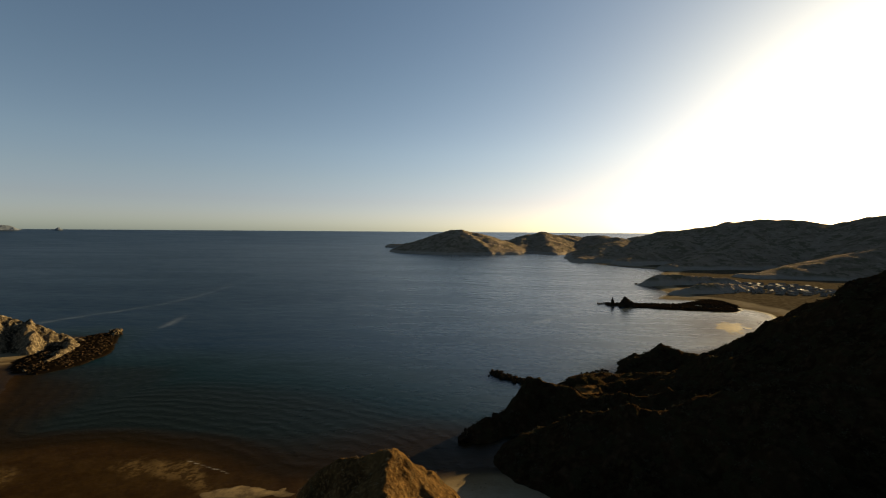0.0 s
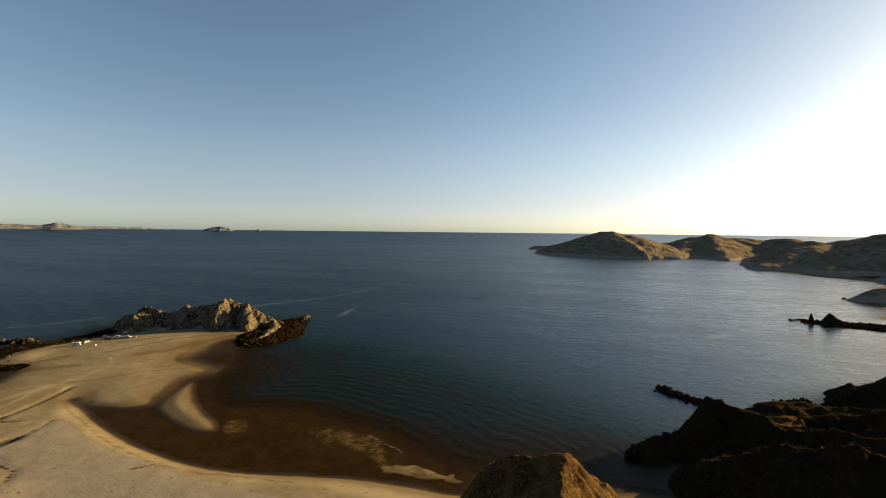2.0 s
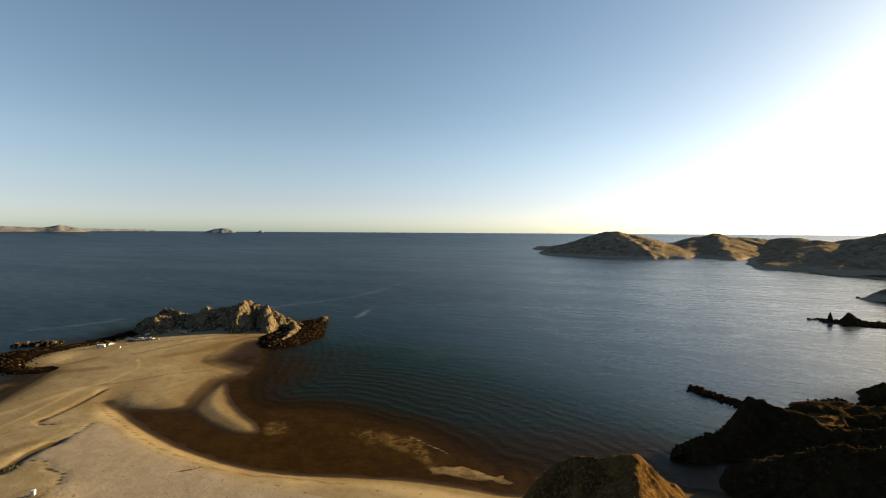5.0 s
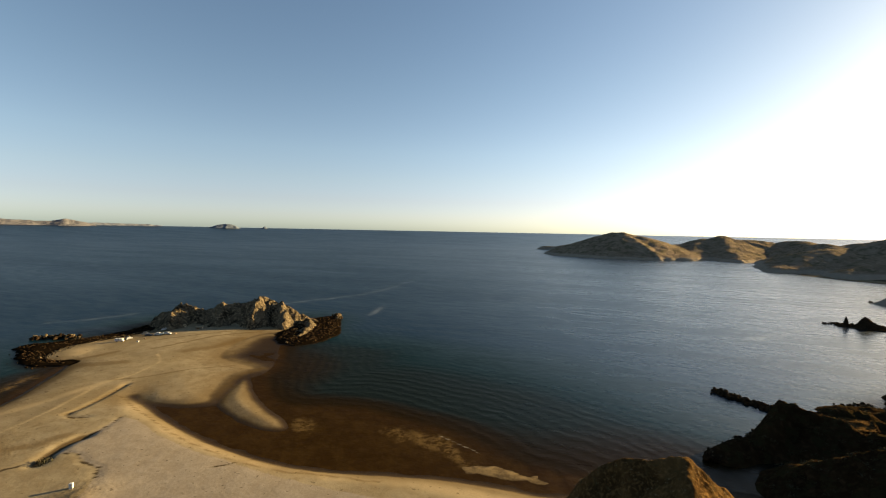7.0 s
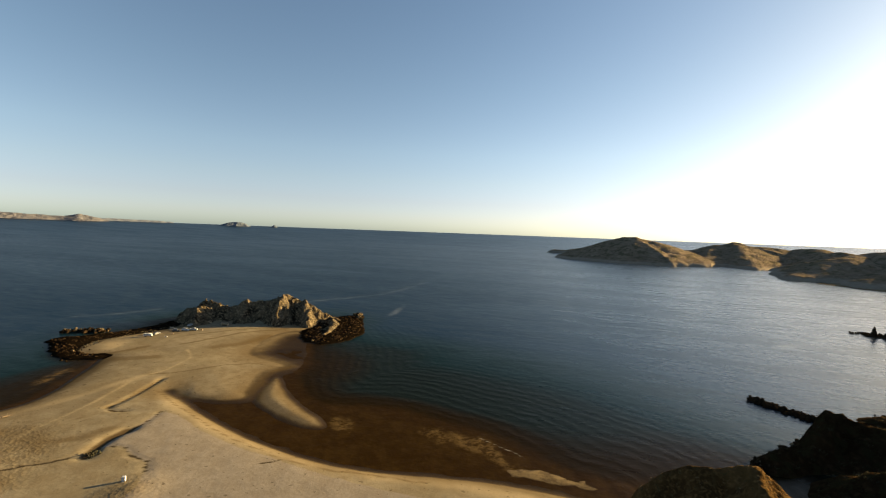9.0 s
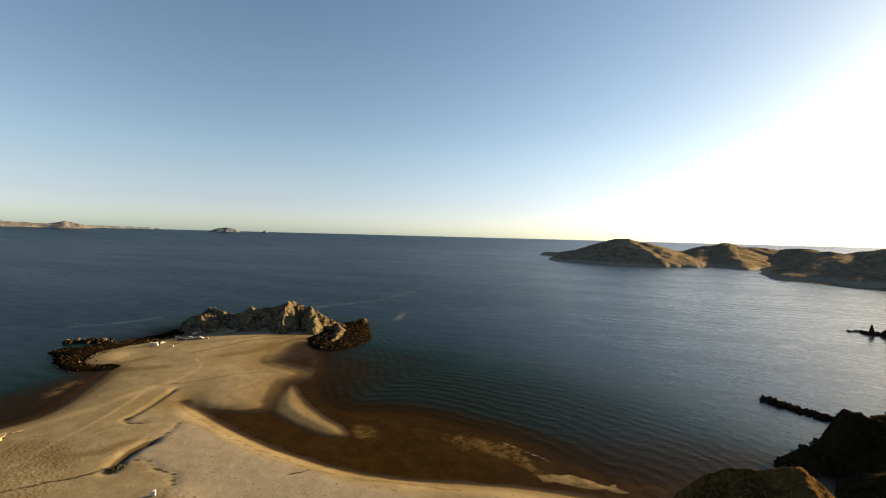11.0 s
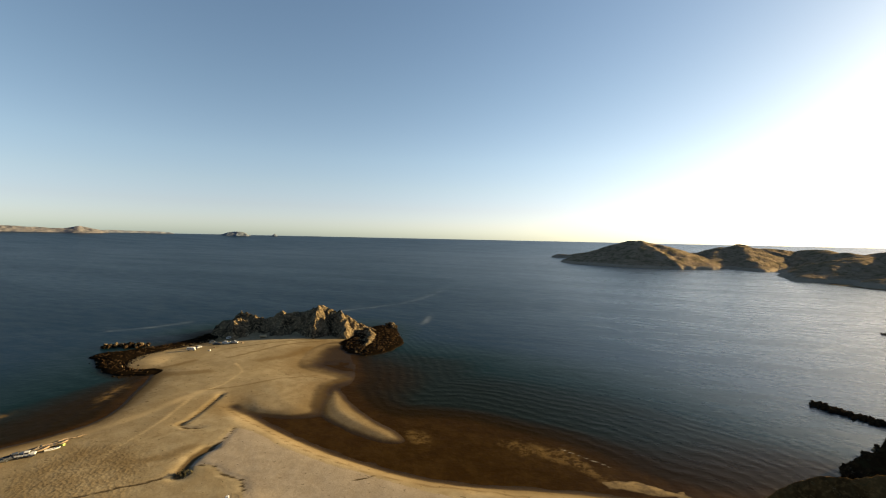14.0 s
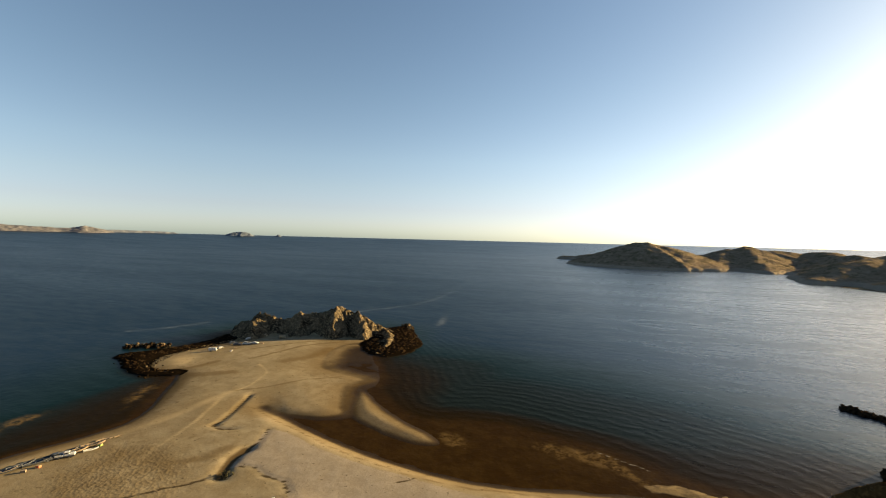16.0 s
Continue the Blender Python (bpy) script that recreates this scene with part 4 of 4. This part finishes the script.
put(flat_hull, -242.6, 63.6, 66, size=0.6)
put(crate(GREEN, "lime green fish crate by the skiffs"), -243.5, 67, 15)
put(crate(RED, "orange fish crate beside a skiff"), -244.5, 50, 15)
put(crate(WOOD, "weathered crate on the sand by the boats"), -245, 46.5, 45)


def driftwood(label, length):
    root = thing("driftwood", label, "driftwood")
    bm = bmesh.new()
    for k in range(6):
        a, b = length * (k / 6 - 0.5), length * ((k + 1) / 6 - 0.5)
        grow(bm, tube(0.28 - 0.03 * k, 0.25 - 0.03 * k, (b - a) * 1.08, ((a + b) / 2, 0.35 * math.sin(k * 1.3), 0.2 + 0.06 * math.sin(k * 2.1)), (0, 90, 12 * math.cos(k * 1.7)), 8))
    part("trunk", bm, WOOD, root)
    for k, x in enumerate((-0.2, 0.15, 0.32)):
        part("branch", tube(0.09, 0.03, 1.6, (x * length, 0.5 - 0.6 * (k % 2), 0.5), (55 if k % 2 else -50, 20, 0), 6), WOOD, root)
    return root


put(driftwood("dark driftwood log lying on the beach", 8.0), -247, 72, 70)


def booth():
    root = thing("white_booth", "white portable booth on a sandy mound", "booth")
    part("floor_pan", box(1.35, 1.35, 0.12, (0, 0, 0.06), 0.02), GREY, root)
    for a in range(4):
        t = radians(90 * a)
        part("side_panel", box(1.2, 0.06, 2.2, (0.6 * math.cos(t), 0.6 * math.sin(t), 1.2), 0.015, (0, 0, 90 * a + 90)), WHITE, root)
    door = part("door", box(0.8, 0.05, 1.9, (0, -0.65, 1.1), 0.02), WHITE, root)
    part("handle", box(0.05, 0.06, 0.2, (0.3, -0.69, 1.1), 0.01), GREY, door)
    part("roof", box(1.4, 1.4, 0.22, (0, 0, 2.4), 0.08, taper=0.7), WHITE, root)
    part("vent_pipe", tube(0.05, 0.05, 0.5, (0.4, 0.4, 2.65), (0, 0, 0), 8), GREY, root)
    return root


put(booth(), -164.5, 64.8, 40, size=0.7)

def sand_ledge():
    """A shelf of wind-blown sand that lies on the shoulder of the hill."""
    xs, ys = np.arange(44, 76, 0.8), np.arange(186, 214, 0.8)
    x, y = np.meshgrid(xs, ys)
    x0, y0, res, h = HEIGHTS["shore_hill"]
    base = h[np.clip(((y - y0) / res).round().astype(int), 0, h.shape[0] - 1), np.clip(((x - x0) / res).round().astype(int), 0, h.shape[1] - 1)]
    q = np.hypot((x - 58.5) / 5.0, (y - 200) / 6.0) + 0.3 * fbm(x, y, 5.0, 3, 91)
    me = sheet("sand_ledge", xs, ys, base * 0.35 + 0.65 * 6.2 + 0.5 * (1 - q), keep=q < 1)
    me.materials.append(KNOLL_EARTH)
    return tagged(new("sand_ledge", me), "patch of pale brown sand on the shoulder of the hill", "sand patch", kind="structure")


sand_ledge()

# ---- boulders ----
BOULDERS = [boulder_mesh(k) for k in range(8)]
for me in BOULDERS:
    me.materials.append(DARK_ROCK)
PALE_BOULDERS = [me.copy() for me in BOULDERS]
for me in PALE_BOULDERS:
    me.materials.clear()
    me.materials.append(ISLET_ROCK)


def boulder(parent, x, y, z, size, rng, pale=False):
    ob = new("boulder", (PALE_BOULDERS if pale else BOULDERS)[rng.randrange(8)])
    ob.parent = parent
    ob.matrix_basis = pose(x, y, z, rng.uniform(0, 360), rng.uniform(0, 360), rng.uniform(0, 360)) @ Matrix.Diagonal((size * rng.uniform(0.8, 1.25), size * rng.uniform(0.8, 1.25), size * rng.uniform(0.7, 1.0), 1))
    return ob


def rock_pile(name, label, line, wide, count, size, seed, heap=0.6, pale=0.0, floor=0.0):
    """Boulders heaped along a line, as parts of one thing."""
    rng = random.Random(seed)
    root = thing(name, label, "rocks")
    n = len(line) - 1
    for k in range(count):
        s = rng.random() * n
        i = min(int(s), n - 1)
        f = s - i
        x, y = (line[i][c] + f * (line[i + 1][c] - line[i][c]) for c in (0, 1))
        off = rng.gauss(0, 0.45)
        a, b = line[i], line[i + 1]
        dx, dy = b[0] - a[0], b[1] - a[1]
        m = math.hypot(dx, dy)
        x, y = x - dy / m * off * wide, y + dx / m * off * wide
        d = size * rng.choice((0.55, 0.7, 0.9, 1.0, 1.3))
        base = max(ground_at(x, y), -0.3) if floor is None else floor
        boulder(root, x, y, base + heap * max(0.0, 1 - abs(off)) * rng.random() + 0.1 * d, d, rng, rng.random() < pale)
    return root


rock_pile("breakwater", "dark breakwater of heaped boulders running out from the hill", [(18.5, 237.5), (25, 230), (31.5, 225), (37, 220.5), (43, 218)], 3.4, 230, 1.9, 3, 1.5, floor=-0.1)
rock_pile("rock_shelf", "dark boulders scattered over the reef at the rock's end", [(-226, 222), (-219, 226), (-216, 240), (-222, 258), (-234, 280)], 9.0, 290, 1.9, 5, 0.5, 0.02, None)
rock_pile("rock_cluster", "pale-topped boulders standing off the end of the reef", [(-378, 158), (-371, 165), (-363, 170), (-355, 172)], 4.5, 80, 2.6, 7, 1.2, 0.3, 0.2)
rock_pile("tip_rocks", "brown rocks at the tip of the reef", [(-252, 314), (-247, 308), (-241, 298)], 3.5, 50, 2.6, 9, 1.8, 0.5, 0.3)
rock_pile("shore_rocks", "boulders along the dark edge of the reef", [(-303, 133), (-316, 129), (-332, 135), (-352, 144), (-351, 160), (-343, 178), (-341, 200)], 8.0, 260, 1.4, 11, 0.3, 0.1, None)
rock_pile("stack_rocks", "dark rocks awash beside the stack", [(143, 478), (150, 476), (156, 470)], 4.0, 26, 2.0, 13, 0.6, 0.0, 0.0)
rock_pile("cliff_foot_rocks", "dark boulders piled at the foot of the sea cliff", [(4, 158), (8, 164), (13, 171), (20, 180), (27, 190)], 4.0, 120, 2.2, 15, 1.8, 0.1, 0.2)
rock_pile("cove_rocks", "low rocks along the water's edge below the hill", [(62, 232), (72, 240), (82, 246)], 4.0, 60, 1.3, 17, 0.3, 0.2, 0.0)
rock_pile("bluff_rocks", "low rocks off the bluff", [(252, 668), (262, 664), (270, 660)], 5.0, 24, 2.6, 19, 0.6, 0.0, 0.0)


def rubble(name, label, outline, count, size, seed, mat, shy=0.0):
    """Broken stones strewn over a rock platform, as one mesh."""
    rng = np.random.default_rng(seed)
    ox, oy = np.array([p[0] for p in outline]), np.array([p[1] for p in outline])
    x, y = rng.uniform(ox.min(), ox.max(), count * 4), rng.uniform(oy.min(), oy.max(), count * 4)
    ok = inside(outline, x, y) > shy + 1.5 * fbm(x, y, 6.0, 3, seed)
    x, y = x[ok][:count], y[ok][:count]
    z = np.maximum(ground_height(x, y), 0.25 + 0.10 * np.clip(inside(outline, x, y), 0, 6))
    bm = bmesh.new()
    bmesh.ops.create_icosphere(bm, subdivisions=1, radius=0.5)
    bm.verts.index_update()
    base, faces = np.array([v.co[:] for v in bm.verts]), np.array([[v.index for v in f.verts] for f in bm.faces])
    bm.free()
    n, k = len(x), len(base)
    spread = size * rng.choice((0.45, 0.6, 0.8, 1.1, 1.5), (n, 1, 1)) * rng.uniform(0.7, 1.25, (n, 1, 3)) * np.array([1.0, 1.0, 0.75])
    turn = rng.uniform(0, 2 * np.pi, n)
    co = (base[None] * (1 + rng.uniform(-0.28, 0.22, (n, k, 1)))) * spread
    co = np.stack([co[..., 0] * np.cos(turn)[:, None] - co[..., 1] * np.sin(turn)[:, None], co[..., 0] * np.sin(turn)[:, None] + co[..., 1] * np.cos(turn)[:, None], co[..., 2]], -1)
    co += np.stack([x, y, z + 0.1 * spread[:, 0, 2]], -1)[:, None, :]
    me = bpy.data.meshes.new(name)
    me.from_pydata(co.reshape(-1, 3).tolist(), [], (faces[None] + k * np.arange(n)[:, None, None]).reshape(-1, 3).tolist())
    me.materials.append(mat)
    return tagged(new(name, me), label, "rocks", kind="stuff")


rubble("reef_stones", "dark brown stones covering the reef beside the outcrop", REEFS[0], 1500, 1.5, 61, DARK_ROCK)
rubble("reef_stones", "dark stones strewn over the low reef by the camp", REEFS[1], 1500, 1.0, 62, DARK_ROCK)
rubble("reef_stones", "dark stones on the reef under the stack", REEFS[2], 900, 2.0, 63, DARK_ROCK)
rubble("beach_stones", "scattered pale stones at the edge of the sand", rounded([(-335, 176), (-329, 196), (-326, 206), (-332, 210), (-339, 200), (-338, 176), (-336, 152), (-324, 137), (-316, 137), (-328, 152)]), 420, 0.6, 64, ISLET_ROCK)
rubble("rock_scree", "broken pale rock at the foot of the outcrop", rounded([(-258, 274), (-238, 268), (-225, 248), (-222, 234), (-227, 223), (-238, 230), (-247, 246)]), 700, 1.1, 65, ISLET_ROCK)


# ---- plants ----
def leaves(name, label, spots, seed, blades, size, colour_material, spread=0.5):
    """Low plants as one mesh of many small leaves round each spot."""
    rng = np.random.default_rng(seed)
    n = len(spots)
    base = np.repeat(np.array(spots), blades, 0)
    ang, rad = rng.uniform(0, 2 * np.pi, n * blades), np.sqrt(rng.uniform(0, 1, n * blades))
    s = np.repeat(rng.uniform(0.5, 1.3, n), blades) * size
    up = rng.uniform(0.05, 1.0, n * blades) * (1.15 - rad * 0.6)
    c = base + np.stack([np.cos(ang) * rad * s * spread * 2, np.sin(ang) * rad * s * spread * 2, up * s], -1)
    d1, d2 = rng.normal(0, 1, (n * blades, 3)), rng.normal(0, 1, (n * blades, 3))
    d1 /= np.linalg.norm(d1, axis=1)[:, None]
    d2 /= np.linalg.norm(d2, axis=1)[:, None]
    w = (s * 0.22)[:, None]
    co = np.stack([c - d1 * w, c + d1 * w * 0.6 + d2 * w * 0.5, c + d1 * w, c - d2 * w * 0.8], 1).reshape(-1, 3)
    me = bpy.data.meshes.new(name)
    me.from_pydata(co.tolist(), [], (np.arange(n * blades)[:, None] * 4 + np.arange(4)[None, :]).tolist())
    me.materials.append(colour_material)
    return tagged(new(name, me), label, "plants", kind="stuff")


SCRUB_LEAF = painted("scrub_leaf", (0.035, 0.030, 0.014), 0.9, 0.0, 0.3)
SCRUB_LEAF.node_tree.nodes["Principled BSDF"].inputs["Specular IOR Level"].default_value = 0.05
DRY_LEAF = painted("dry_grass", (0.16, 0.11, 0.05), 0.95, 0.0, 0.3)


def spots_on(name, count, span, seed, least=1.5):
    rng = random.Random(seed)
    out = []
    while len(out) < count:
        x, y = rng.uniform(*span[:2]), rng.uniform(*span[2:])
        z = hill_at(name, x, y)
        if z > least:
            out.append((x, y, z - 0.1))
    return out


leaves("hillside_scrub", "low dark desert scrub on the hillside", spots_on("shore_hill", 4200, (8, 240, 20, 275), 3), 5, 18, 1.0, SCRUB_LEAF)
leaves("knoll_tufts", "dry grass tufts on the knoll", spots_on("earth_knoll", 900, (-40, 20, 60, 125), 4, 4.0), 6, 14, 0.42, DRY_LEAF)
leaves("islet_scrub", "sparse dry scrub on the rock", spots_on("rocky_islet", 260, (-350, -240, 205, 300), 5, 4.0), 7, 10, 0.6, DRY_LEAF)
leaves("sand_bush", "dark bush at the sand scarp", [(-189.5 + 0.9 * k, 70.5 - 0.8 * k * (k % 2) + 0.3 * k, 1.2) for k in range(4)], 8, 60, 1.3, SCRUB_LEAF)


# ---- the settlement behind the far beach ----
def house(wide, deep, tall, wall, label):
    root = thing("beach_house", label, "house", "houses behind the beach")
    part("wall", box(wide, deep, tall, (0, 0, tall / 2), 0.04), wall, root)
    bm = bmesh.new()
    e, r = 0.5, tall + 1.1
    pts = [(-wide / 2 - e, -deep / 2 - e, tall), (wide / 2 + e, -deep / 2 - e, tall), (wide / 2 + e, deep / 2 + e, tall), (-wide / 2 - e, deep / 2 + e, tall), (-wide / 2 - e, 0, r), (wide / 2 + e, 0, r)]
    v = [bm.verts.new(p) for p in pts]
    for f in ((0, 1, 5, 4), (2, 3, 4, 5), (0, 4, 3), (1, 2, 5), (3, 2, 1, 0)):
        bm.faces.new([v[i] for i in f])
    part("roof", bm, ROOFING, root)
    part("door", box(0.9, 0.08, 2.0, (0, -deep / 2 - 0.02, 1.0), 0.02), WOOD, root)
    for x in (-wide * 0.3, wide * 0.3):
        w = part("window", box(1.1, 0.08, 0.9, (x, -deep / 2 - 0.02, tall * 0.6), 0.02), GLASS_DARK, root)
        part("sill", box(1.3, 0.16, 0.08, (x, -deep / 2 - 0.06, tall * 0.6 - 0.5), 0.01), wall, w)
    return root


rng = random.Random(77)
kinds = [house(6, 4, 2.4, PLASTER, "pale low house with a sheet roof"), house(4.6, 2.4, 2.2, PLASTER, "small pale cabin among the houses"), house(8.5, 4.5, 2.6, PLASTER, "long pale house behind the beach")]
lots = []
for _ in range(4000):
    u, v = rng.random(), rng.random()
    x, y = 325 + 130 * u + 10 * v, 565 + 110 * v - 30 * u
    if all((x - a) ** 2 + (y - b) ** 2 > 9 ** 2 for a, b in lots):
        lots.append((x, y))
    if len(lots) > 110:
        break
for k, (x, y) in enumerate(lots):
    m = pose(x, y, max(ground_at(x, y), hill_at("coastal_ridge", x, y)) - 0.1, 0, 0, rng.choice((200, 215, 120, 300)) + rng.uniform(-8, 8))
    if k < 3:
        kinds[k].matrix_world = m
    else:
        copy_thing(kinds[k % 3], m)
